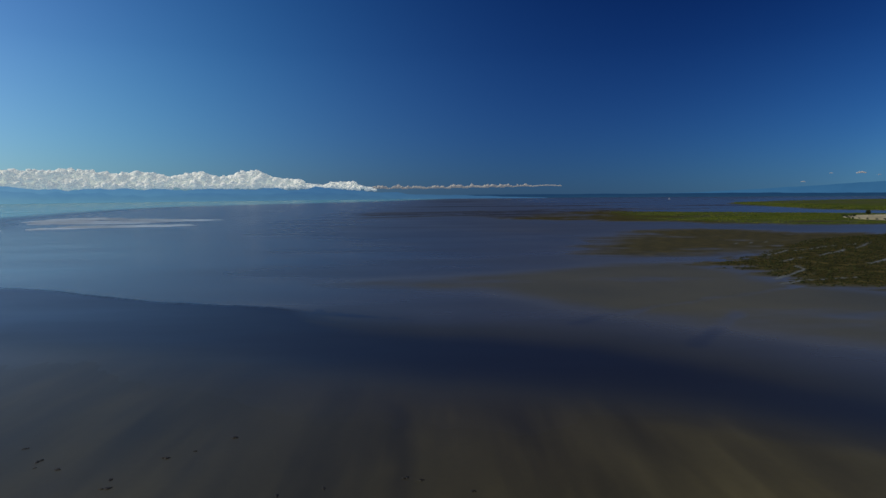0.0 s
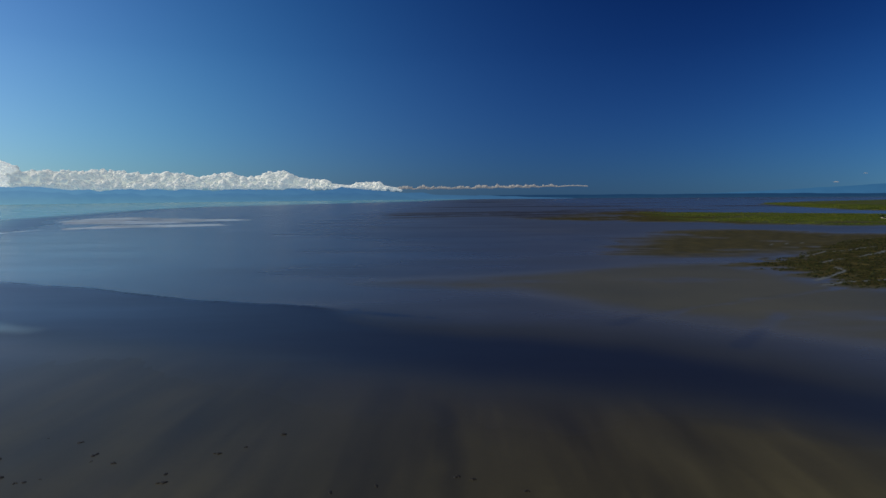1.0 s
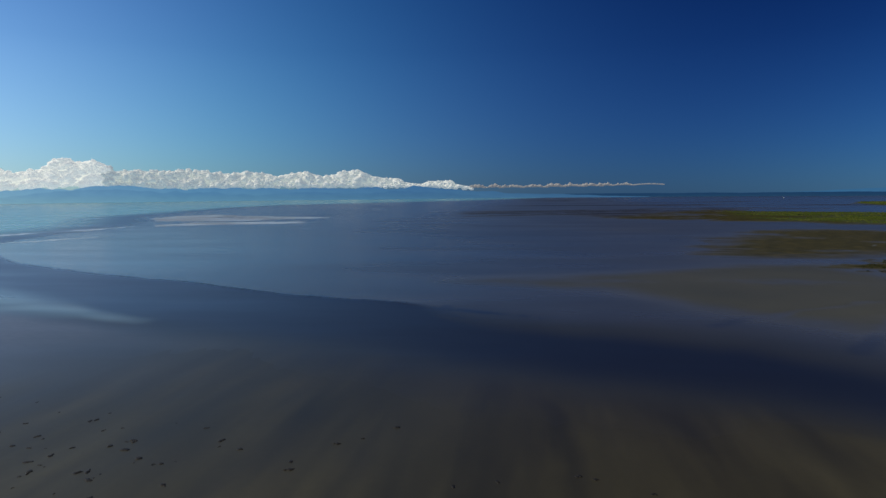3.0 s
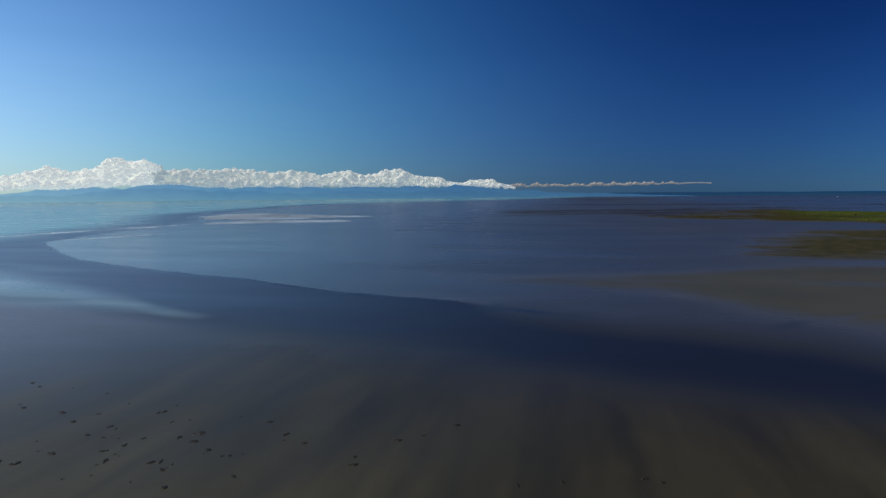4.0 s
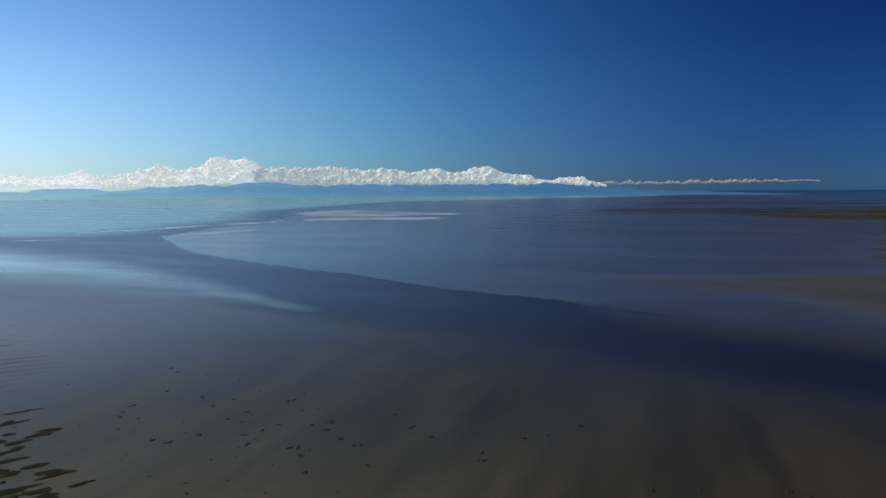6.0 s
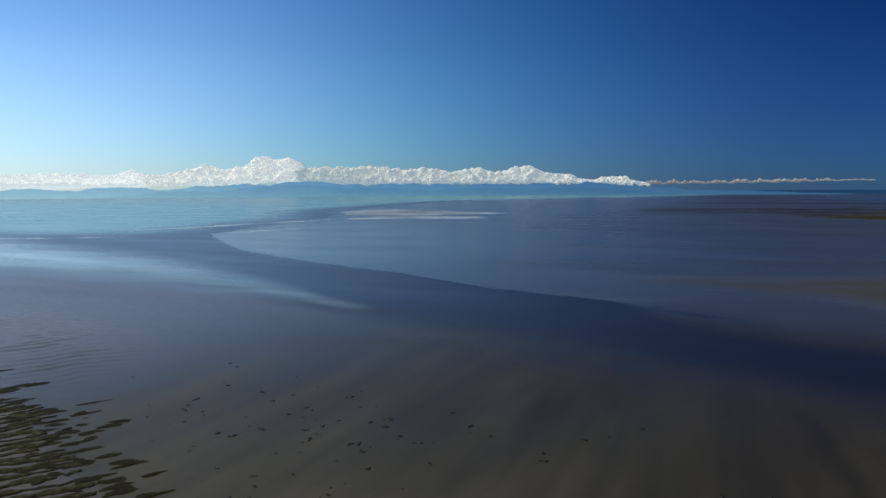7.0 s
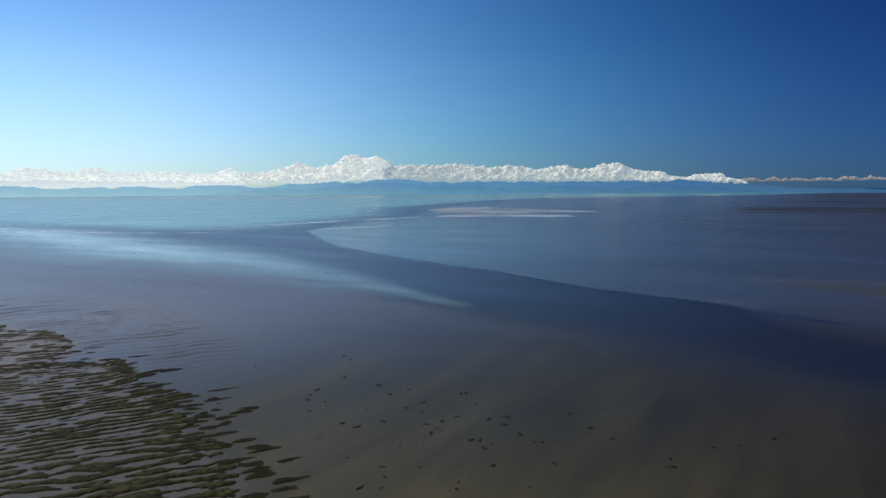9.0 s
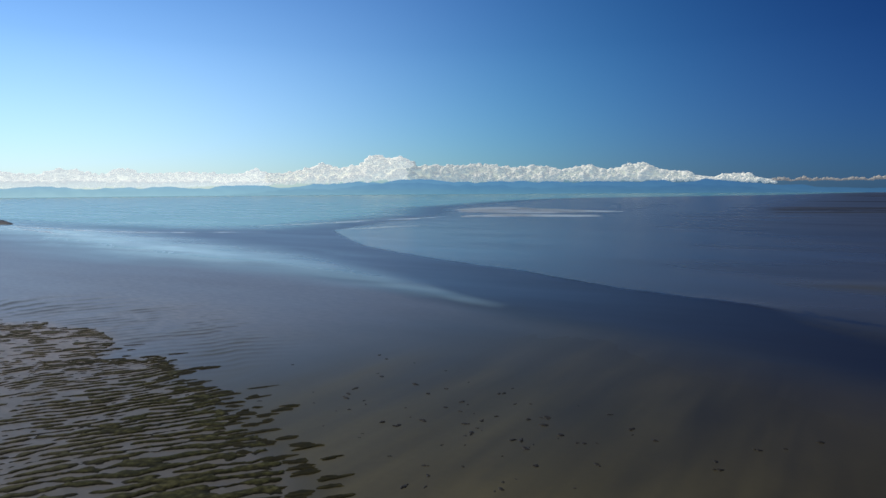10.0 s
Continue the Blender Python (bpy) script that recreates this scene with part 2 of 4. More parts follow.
def ground_material():
    m, n, l = material("tidal mud")
    mud, fine = mud_colour(n, l)
    # dark tone painted for light lost at depth, bank shade and far bars
    mud = mix_col(n, l, attr(n, "darkened"), mud, (0.020, 0.020, 0.024))
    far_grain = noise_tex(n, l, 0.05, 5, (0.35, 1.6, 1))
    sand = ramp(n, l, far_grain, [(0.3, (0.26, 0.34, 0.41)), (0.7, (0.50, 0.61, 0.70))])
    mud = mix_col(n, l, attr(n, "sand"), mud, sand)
    mat_col = ramp(n, l, noise_tex(n, l, 0.12, 6), [(0.3, (0.014, 0.014, 0.004)), (0.5, (0.036, 0.031, 0.009)), (0.72, (0.082, 0.066, 0.022))])
    mud = mix_col(n, l, attr(n, "algae"), mud, mat_col)
    green = ramp(n, l, noise_tex(n, l, 0.03, 6, (0.4, 1.5, 1)), [(0.28, (0.020, 0.028, 0.004)), (0.5, (0.048, 0.068, 0.006)), (0.75, (0.118, 0.112, 0.018))])
    mud = mix_col(n, l, attr(n, "grass"), mud, green)
    p = node(n, "ShaderNodeBsdfPrincipled", IOR=1.33)
    dry = maths(n, l, "MAXIMUM", attr(n, "grass"), maths(n, l, "MAXIMUM", attr(n, "sand"), attr(n, "algae")))
    soak = attr(n, "soaked")
    rough = maths(n, l, "ADD", maths(n, l, "MULTIPLY", dry, 0.40), 0.46)
    rough = maths(n, l, "SUBTRACT", rough, maths(n, l, "MULTIPLY", soak, 0.06))
    still = maths(n, l, "MULTIPLY", maths(n, l, "MULTIPLY", soak, attr(n, "calm")), 0.42)
    l.new(maths(n, l, "MULTIPLY", rough, maths(n, l, "SUBTRACT", 1.0, still)), p.inputs["Roughness"])
    spec = maths(n, l, "SUBTRACT", 0.24, maths(n, l, "MULTIPLY", dry, 0.18))
    spec = maths(n, l, "ADD", spec, maths(n, l, "MULTIPLY", soak, 0.20))
    l.new(maths(n, l, "MULTIPLY", spec, maths(n, l, "SUBTRACT", 1.0, maths(n, l, "MULTIPLY", attr(n, "dull"), 0.5))), p.inputs["Specular IOR Level"])
    l.new(mud, p.inputs["Base Color"])
    l.new(bump(n, l, fine, 0.1, 0.03), p.inputs["Normal"])
    finish(n, l, p.outputs["BSDF"])
    return m


def water_material():
    """Shallow water takes the tint of the mud under it; deep water a body colour, dark in the channel."""
    m, n, l = material("tidal water")
    mud, fine = mud_colour(n, l)
    l_dull = maths(n, l, "SUBTRACT", 0.5, maths(n, l, "MULTIPLY", attr(n, "dull"), 0.27))
    # channel body: dark navy, paler to the left
    body = mix_col(n, l, attr(n, "channel_pale"), (0.007, 0.010, 0.021), (0.062, 0.080, 0.122))
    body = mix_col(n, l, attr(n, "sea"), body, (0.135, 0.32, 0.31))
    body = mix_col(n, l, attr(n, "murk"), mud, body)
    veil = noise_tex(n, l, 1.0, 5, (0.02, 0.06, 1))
    # sky reflected in calm water, painted as a pale body colour
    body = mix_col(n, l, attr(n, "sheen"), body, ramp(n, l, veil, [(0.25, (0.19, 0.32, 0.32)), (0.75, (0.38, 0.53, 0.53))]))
    p = node(n, "ShaderNodeBsdfPrincipled", IOR=1.33, Roughness=0.2)
    l.new(l_dull, p.inputs["Specular IOR Level"])
    l.new(body, p.inputs["Base Color"])
    breeze = noise_tex(n, l, 1.0, 4, (0.006, 0.02, 1))
    rough = maths(n, l, "ADD", 0.28, maths(n, l, "MULTIPLY", breeze, 0.24))
    l.new(maths(n, l, "MULTIPLY", rough, maths(n, l, "SUBTRACT", 1.0, maths(n, l, "MULTIPLY", attr(n, "calm"), 0.42))), p.inputs["Roughness"])
    finish(n, l, p.outputs["BSDF"])
    return m


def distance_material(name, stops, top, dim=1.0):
    """Far land through many kilometres of air: haze painted as a glow in that air's colour, brighter towards the sun.
    """
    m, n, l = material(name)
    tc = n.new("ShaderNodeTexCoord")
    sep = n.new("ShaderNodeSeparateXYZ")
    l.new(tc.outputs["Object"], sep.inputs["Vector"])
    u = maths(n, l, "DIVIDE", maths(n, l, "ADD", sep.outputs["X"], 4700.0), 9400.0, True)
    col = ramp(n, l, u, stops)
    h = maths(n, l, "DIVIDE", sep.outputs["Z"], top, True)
    # haze painted paler at the foot, darker up the slope
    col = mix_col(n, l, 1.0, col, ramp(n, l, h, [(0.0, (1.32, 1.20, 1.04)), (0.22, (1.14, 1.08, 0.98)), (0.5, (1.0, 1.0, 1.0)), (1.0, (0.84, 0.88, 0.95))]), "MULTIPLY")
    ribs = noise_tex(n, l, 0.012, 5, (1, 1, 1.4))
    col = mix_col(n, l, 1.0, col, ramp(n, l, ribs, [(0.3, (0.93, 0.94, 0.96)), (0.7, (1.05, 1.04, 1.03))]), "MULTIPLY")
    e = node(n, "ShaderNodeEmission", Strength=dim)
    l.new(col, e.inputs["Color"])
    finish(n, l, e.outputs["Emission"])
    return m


def cloud_material(name, inner, tint, solid=1.0):
    """White heaps; inner: a glow that stands in for light wandering through the cloud and the air."""
    m, n, l = material(name)
    a = noise_tex(n, l, 0.06, 6, None, 0.65)
    nrm = bump(n, l, a, 0.35, 5.0)
    d = node(n, "ShaderNodeBsdfDiffuse")
    d.inputs["Color"].default_value = (0.92 * solid, 0.87 * solid, 0.73 * solid, 1)
    l.new(nrm, d.inputs["Normal"])
    t = node(n, "ShaderNodeBsdfTranslucent")
    t.inputs["Color"].default_value = (0.84 * solid, 0.86 * solid, 0.88 * solid, 1)
    l.new(nrm, t.inputs["Normal"])
    mx = node(n, "ShaderNodeMixShader", Fac=0.30)
    l.new(d.outputs["BSDF"], mx.inputs[1])
    l.new(t.outputs["BSDF"], mx.inputs[2])
    # a glow put in for the light that is scattered about inside the heap
    e = node(n, "ShaderNodeEmission", Strength=inner)
    e.inputs["Color"].default_value = (*tint, 1)
    add = n.new("ShaderNodeAddShader")
    l.new(mx.outputs["Shader"], add.inputs[0])
    l.new(e.outputs["Emission"], add.inputs[1])
    finish(n, l, add.outputs["Shader"])
    return m


MUD = ground_material()
WATER = water_material()
# haze before the clouds is put in as more glow and a duller body
CLOUD = cloud_material("cumulus", 0.19, (0.74, 0.88, 1.0), 0.90)
CLOUD_MILD = cloud_material("cumulus in thin haze", 0.33, (0.86, 0.94, 1.0), 0.82)
CLOUD_FAINT = cloud_material("thin cumulus", 0.13, (0.88, 0.90, 1.0), 0.42)
CLOUD_HAZE = cloud_material("cumulus in haze", 0.51, (0.86, 0.95, 1.0), 0.6)
ALGAE = surface("algal hummock", [(0.28, (0.006, 0.006, 0.002)), (0.5, (0.022, 0.020, 0.006)), (0.72, (0.062, 0.055, 0.018))], 1.6, 0.85, 0.9, 0.10, 0.08)


def mat_material():
    """Algae on low mud ridges: rims dark with painted shade, olive tops, bare mud where the mats thin out."""
    m, n, l = material("algal mat")
    grain = noise_tex(n, l, 1.1, 6)
    patch = noise_tex(n, l, 0.16, 4)
    top = ramp(n, l, grain, [(0.34, (0.014, 0.014, 0.005)), (0.5, (0.037, 0.037, 0.012)), (0.70, (0.082, 0.080, 0.032))])
    top = mix_col(n, l, 1.0, top, ramp(n, l, patch, [(0.3, (0.60, 0.66, 0.58)), (0.7, (1.0, 0.96, 0.94))]), "MULTIPLY")
    top = mix_col(n, l, attr(n, "bare"), top, (0.135, 0.128, 0.095))
    # shade round the ridges is painted into their low rims
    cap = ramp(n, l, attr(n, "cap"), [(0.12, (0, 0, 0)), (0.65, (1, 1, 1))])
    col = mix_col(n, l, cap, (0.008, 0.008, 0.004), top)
    p = node(n, "ShaderNodeBsdfPrincipled", Roughness=0.85)
    p.inputs["Specular IOR Level"].default_value = 0.08
    l.new(col, p.inputs["Base Color"])
    l.new(bump(n, l, grain, 0.7, 0.12), p.inputs["Normal"])
    finish(n, l, p.outputs["BSDF"])
    return m


MATS = mat_material()
WEED = surface("stranded weed", [(0.3, (0.005, 0.0045, 0.003)), (0.7, (0.019, 0.016, 0.009))], 3.0, 0.7, 0.6, 0.06, 0.3)
TUSSOCK = surface("marsh grass", [(0.3, (0.006, 0.009, 0.002)), (0.5, (0.017, 0.021, 0.005)), (0.75, (0.052, 0.054, 0.015))], 0.5, 0.9, 0.5, 0.1, 0.1)
LEAF = surface("leaves", [(0.3, (0.012, 0.020, 0.008)), (0.7, (0.045, 0.065, 0.022))], 0.8, 0.8, 0.6, 0.2, 0.2)
BARK = surface("bark", [(0.3, (0.03, 0.024, 0.018)), (0.7, (0.09, 0.07, 0.05))], 4.0, 0.9)
STRAW = surface("dry field", [(0.3, (0.26, 0.23, 0.13)), (0.7, (0.42, 0.38, 0.24))], 0.06, 0.9, 0.2, 0.1, 0.1)
ROCK = surface("dark rock", [(0.3, (0.025, 0.026, 0.026)), (0.7, (0.075, 0.075, 0.07))], 0.25, 0.8, 0.8, 0.4, 0.3)
FOAM = surface("foam", [(0.3, (0.38, 0.48, 0.53)), (0.7, (0.60, 0.72, 0.78))], 0.4, 0.6, 0.2, 0.05, 0.3)


# ---- mesh helpers ----
def mesh_ob(name, verts, faces, mat, smooth=True):
    """A mesh from lists, or faster from arrays whose faces all have the same number of corners."""
    me = bpy.data.meshes.new(name)
    if isinstance(faces, np.ndarray):
        n, k = faces.shape
        me.vertices.add(len(verts))
        me.vertices.foreach_set("co", np.asarray(verts, np.float32).ravel())
        me.loops.add(n * k)
        me.loops.foreach_set("vertex_index", np.ascontiguousarray(faces, np.int32).ravel())
        me.polygons.add(n)
        me.polygons.foreach_set("loop_start", np.arange(0, n * k, k, dtype=np.int32))
        me.update(calc_edges=True)
    else:
        me.from_pydata(verts, [], faces)
    me.materials.append(mat)
    if smooth:
        me.polygons.foreach_set("use_smooth", [True] * len(me.polygons))
    me.update()
    return me


def part(name, me, parent, label=""):
    ob = new(name, me)
    ob.parent = parent
    return tagged(ob, label)


def empty(name, x, y, z, rz=0.0):
    ob = new(name)
    ob.empty_display_size = 1.0
    ob.matrix_basis = pose(x, y, z, 0, 0, rz)
    return ob


def grid_faces(rows, cols, wrap=False):
    """Quads of a rows x cols sheet of vertices, as an array."""
    c = np.arange(cols if wrap else cols - 1)
    r = np.arange(rows - 1)[:, None]
    a, b = r * cols + c, r * cols + (c + 1) % cols
    return np.stack([a, b, b + cols, a + cols], -1).reshape(-1, 4)


# ---- ground and water ----
def ground_level(x, y):
    """Height of the mud over the still water, and what covers it."""
    r = np.hypot(x, y)
    k = np.clip(r / 250.0, 0.25, 6.0)
    wx = x + k * 5 * fbm(x / 45 / k, y / 45 / k, 3) + k * 1.6 * fbm(x / 9 / k, y / 9 / k, 4, 3)
    wy = y + k * 5 * fbm(x / 45 / k, y / 45 / k, 5) + k * 1.6 * fbm(x / 9 / k, y / 9 / k, 6, 3)
    ds, ss = line_dist(wx, wy, SCARP)
    dn, sn = line_dist(wx, wy, NEARSHORE)
    upper = ss * ds                                     # positive: the flat beyond the channel
    near = -sn * dn                                     # positive: the flat on this side
    sharp = step(-20, -60, wx) * step(640, 490, wy)     # the cut bank
    upper = upper + sharp * 1.8 * fbm(x / 7, y / 5, 41, 3)
    rim = 4.5 + (1 - sharp) * 30
    z_up = -0.06 + 0.045 * fbm(x / 70, y / 40, 8) + sharp * 0.17 * (0.75 + 0.5 * fbm(x / 14, y / 14, 42)) * np.exp(-np.maximum(upper, 0) / 3.5)
    z_near = 0.01 + 0.11 * step(4, 120, near) + 0.07 * step(5, 45, x) * step(-4, 10, near) - 0.16 * step(-95, -235, x - 0.3 * (y - 90)) - 0.05 * step(10, -8, near) - 0.06 * step(30, 4, near) * step(-110, -40, x) * step(60, 10, x) + 0.03 * fbm(x / 30, y / 55, 9) + 0.015 * fbm(x / 5, y / 30, 10)
    depth = np.minimum(np.maximum(-upper, 0) / rim * 0.8, np.maximum(-near, 0) * 0.016)
    z_ch = -np.clip(depth, 0, 0.75) - 0.04
    t_up = step(-rim, 0.4, upper)
    t_ne = step(-16, 10, near)
    z = z_ch * (1 - t_up) * (1 - t_ne) + z_up * t_up + z_near * t_ne * (1 - t_up)
    sea_d = region(wx, wy, SEA)
    sea = step(-10, 130, sea_d)
    z = z - 2.2 * step(-8, 60, sea_d)
    # rippled sand beside the algal mats, and between them
    u, v = math.cos(RIDGE_DIR), math.sin(RIDGE_DIR)
    ph = (wx * v - wy * u) * 2 * math.pi / 4.3 + 2.4 * fbm(x / 30, y / 30, 12)
    waves = np.sin(ph) * (0.6 + 0.4 * fbm(x / 12, y / 12, 13)) + 0.7 * fbm(x / 6, y / 14, 14)
    rip = step(-14, 16, region(wx, wy, RIPPLED))
    z = z + np.clip(rip, 0, 1) * (0.125 * waves + 0.05)
    mats = step(-6, 3, region(wx, wy, HUMMOCKS))
    z = z * (1 - mats) + mats * (0.03 + 0.04 * fbm(x / 7, y / 7, 15))
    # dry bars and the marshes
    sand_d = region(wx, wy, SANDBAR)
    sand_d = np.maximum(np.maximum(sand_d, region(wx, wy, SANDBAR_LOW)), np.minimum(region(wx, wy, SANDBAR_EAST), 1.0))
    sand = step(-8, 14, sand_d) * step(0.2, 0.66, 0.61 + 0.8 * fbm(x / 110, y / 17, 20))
    z = np.maximum(z, -0.4 + 0.9 * step(-14, 30, sand_d) * (0.35 + 0.65 * sand))
    fx = wx + 42 * fbm(x / 130, y / 8, 40, 3) * step(200, 420, r)
    brown = step(-28, 40, region(fx, wy, BROWN)) * step(0.25, 0.55, 0.62 + 0.5 * fbm(x / 60, y / 20, 21))
    marsh = step(-6, 12, region(fx, wy, DARKMARSH)) * step(0.28, 0.46, 0.68 + 0.5 * fbm((x + y) * 0.7 / 34, (y - x) * 0.7 / 7, 22))
    tide = step(-8, 34, region(wx, wy, TIDEMUD)) * (0.72 + 0.28 * step(-60, 110, x)) * step(-0.1, 0.7, 0.62 + 0.6 * fbm(x / 60, y / 30, 23, 5))
    green = step(-12, 26, region(fx, wy, GREEN))
    spit = step(-15, 40, region(wx, wy, SPIT))
    fars = step(-30, 90, region(wx, wy, FARSTREAKS)) * step(0.47, 0.58, 0.5 + 0.75 * fbm(x / 150, (y - 0.25 * x) / 24, 24))
    bars = step(850, 1150, r) * step(60, 140, upper) * (1 - step(-10, 60, sea_d)) * step(0.68, 0.80, 0.5 + 0.62 * fbm((x + 0.25 * y) / 420, y / 70, 28)) * step(-300, 100, x)
    fars = np.maximum(fars, bars)
    fringe = step(-25, 30, region(wx, wy, FRINGE)) * step(0.42, 0.56, 0.5 + 0.8 * fbm(x / 70, (y - 0.2 * x) / 22, 35))
    z = z + 0.25 * fringe + 0.22 * tide + 0.22 * brown + 0.45 * marsh + 0.9 * green + 1.2 * spit + 0.35 * fars
    creek = np.zeros_like(x)
    for run in CREEKS:
        creek = np.maximum(creek, step(1.5, 0.4, line_dist(x + 3 * fbm(x / 12, y / 12, 29), y + 3 * fbm(x / 12, y / 12, 30), run)[0]))
    z = z * (1 - creek) + 0.18 * creek
    for run in INLETS:
        d_in = line_dist(x + 5 * fbm(x / 16, y / 16, 36), y + 4 * fbm(x / 16, y / 16, 37), run)[0]
        z = z - 0.11 * step(4.5, 0.8, d_in) * (0.6 + 0.4 * fbm(x / 14, y / 14, 38))
    runnel = np.zeros_like(x)
    for k, run in enumerate(RUNNELS):
        d_run = line_dist(x + 3.2 * fbm(x / 26, y / 22, 45 + k) + 1.2 * fbm(x / 5, y / 9, 55 + k), y, run)[0]
        fade = step(158, 112, y + 6 * (k % 3)) * np.clip(0.72 + 0.7 * fbm(x / 40, y / 17, 75 + k), 0.15, 1)
        runnel = np.maximum(runnel, np.exp(-(d_run / (2.3 + 1.4 * (k % 2))) ** 2) * fade * (1.0 if k in (1, 3, 4, 5) else 0.5))
    runnel = runnel * step(-2, 14, near)
    z = z - 0.02 * runnel
    sand = np.maximum(sand * (0.62 + 0.38 * step(-0.3, 0.4, fbm(x / 90, y / 18, 34))), 0.16 * creek)
    lush = step(255, 400, x + 70 * fbm(x / 90, y / 30, 31))
    algae = np.clip(brown * 0.8 + marsh + fringe + fars * 0.1 + green * (1 - lush), 0, 1) * (1 - green * lush) * (1 - creek)
    # bed darkened with depth, standing in for light lost in the water
    darkened = step(-0.10, -0.5, z) * (1 - sea)
    # dark band along the cut bank: wet mud and shade as one colour
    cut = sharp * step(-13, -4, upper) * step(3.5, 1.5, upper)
    darkened = np.maximum(np.maximum(darkened, cut), 0.9 * fars)
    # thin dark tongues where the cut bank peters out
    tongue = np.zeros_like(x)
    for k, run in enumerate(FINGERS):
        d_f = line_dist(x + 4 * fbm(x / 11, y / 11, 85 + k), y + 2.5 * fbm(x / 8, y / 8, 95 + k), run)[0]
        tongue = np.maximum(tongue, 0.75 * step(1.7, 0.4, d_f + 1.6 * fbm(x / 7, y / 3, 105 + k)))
    darkened = np.maximum(darkened, tongue)
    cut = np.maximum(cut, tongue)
    grass = np.clip(green * lush * step(0.15, 0.7, 0.70 + 0.7 * fbm(x / 120, y / 34, 25)) + spit * step(0.1, 0.6, 0.6 + 0.6 * fbm(x / 300, y / 80, 32)) * 0.9, 0, 1)
    algae = np.clip(algae + (green + spit) * (1 - grass), 0, 1) * (1 - creek)
    # where the pale sky reflection is painted, along the near side of the channel
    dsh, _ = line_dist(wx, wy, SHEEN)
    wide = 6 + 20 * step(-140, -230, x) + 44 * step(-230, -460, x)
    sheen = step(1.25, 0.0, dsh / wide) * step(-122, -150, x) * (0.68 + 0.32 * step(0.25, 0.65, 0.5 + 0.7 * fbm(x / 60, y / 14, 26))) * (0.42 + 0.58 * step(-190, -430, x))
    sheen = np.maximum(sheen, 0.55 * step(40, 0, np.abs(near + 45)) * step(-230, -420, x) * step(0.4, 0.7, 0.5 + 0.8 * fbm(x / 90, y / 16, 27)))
    rill = step(-10, 12, near) * step(-210, -90, x - 0.3 * (y - 90))
    rest = step(-10, 12, near)
    brim = 1.5 + 26 * (1 - sharp)
    late = 12 * (1 - sharp)
    silty = np.maximum(step(-brim + late, brim + late, upper) * (0.60 + 0.40 * step(80, -220, x)), np.maximum(rest * step(-70, -200, x - 0.3 * (y - 90)), mats * (0.5 + 0.45 * step(-85, -150, x))))
    # the channel grows paler to the left
    channel_pale = step(10, -300, x)
    dull = np.clip(0.6 * step(-20, 110, x) * step(-brim, brim, upper) * (1 - 0.5 * step(600, 1100, r)) + mats, 0, 1)
    dull = np.maximum(dull, 0.45 * step(-110, 0, x) * step(2 + 40 * (1 - sharp), -14, upper) * step(4, -14, near))
    soaked = np.maximum(step(0.15, 0.0, z), sharp * step(-2, 2, upper) * step(40, 20, upper))
    tan = np.clip(0.8 * rest * step(-125, -245, x - 0.3 * (y - 90)) + 0.36 * mats + 0.12 * mats * step(-150, -210, x), 0, 1) * step(-3, 12, near)
    # bright sky mirrored round the bank's tip, put into the colour
    tip = np.exp(-(np.hypot(x + 440, (y - 500) * 0.7) / 130) ** 2) * step(-1, 6, upper)
    tan = np.maximum(tan, 0.15 * tip)
    sea = np.maximum(sea, 0.5 * tip)
    # ripple crests drawn a little darker, with the mat colour
    algae = np.maximum(algae, 0.16 * rip * step(0.25, 0.9, waves) * (1 - mats))
    calm = np.maximum(np.maximum(0.72 * step(-brim, brim, upper) * (1 - 0.4 * step(420, 850, r)), 0.40 * sea), np.maximum(0.8 * sheen, 0.38 * step(-80, -210, x) * rest * (1 - mats))) + 0.5 * channel_pale * step(0, -20, near) + 0.6 * step(500, 1500, r) * step(120, 500, x)
    return z, sand, algae, grass, darkened, sea, sheen, rill, calm, cut, soaked, silty, channel_pale, dull, tan, runnel


SEA = [(-474, 500), (-500, 446), (-620, 372), (-835, 368), (-1800, 430), (-7000, 500), (-7000, 7000), (900, 7000), (-300, 3300), (-890, 2300),
       (-840, 1600), (-744, 1150), (-564, 850), (-524, 690), (-505, 590)]
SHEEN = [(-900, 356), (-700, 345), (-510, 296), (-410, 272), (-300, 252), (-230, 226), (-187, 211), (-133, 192)]


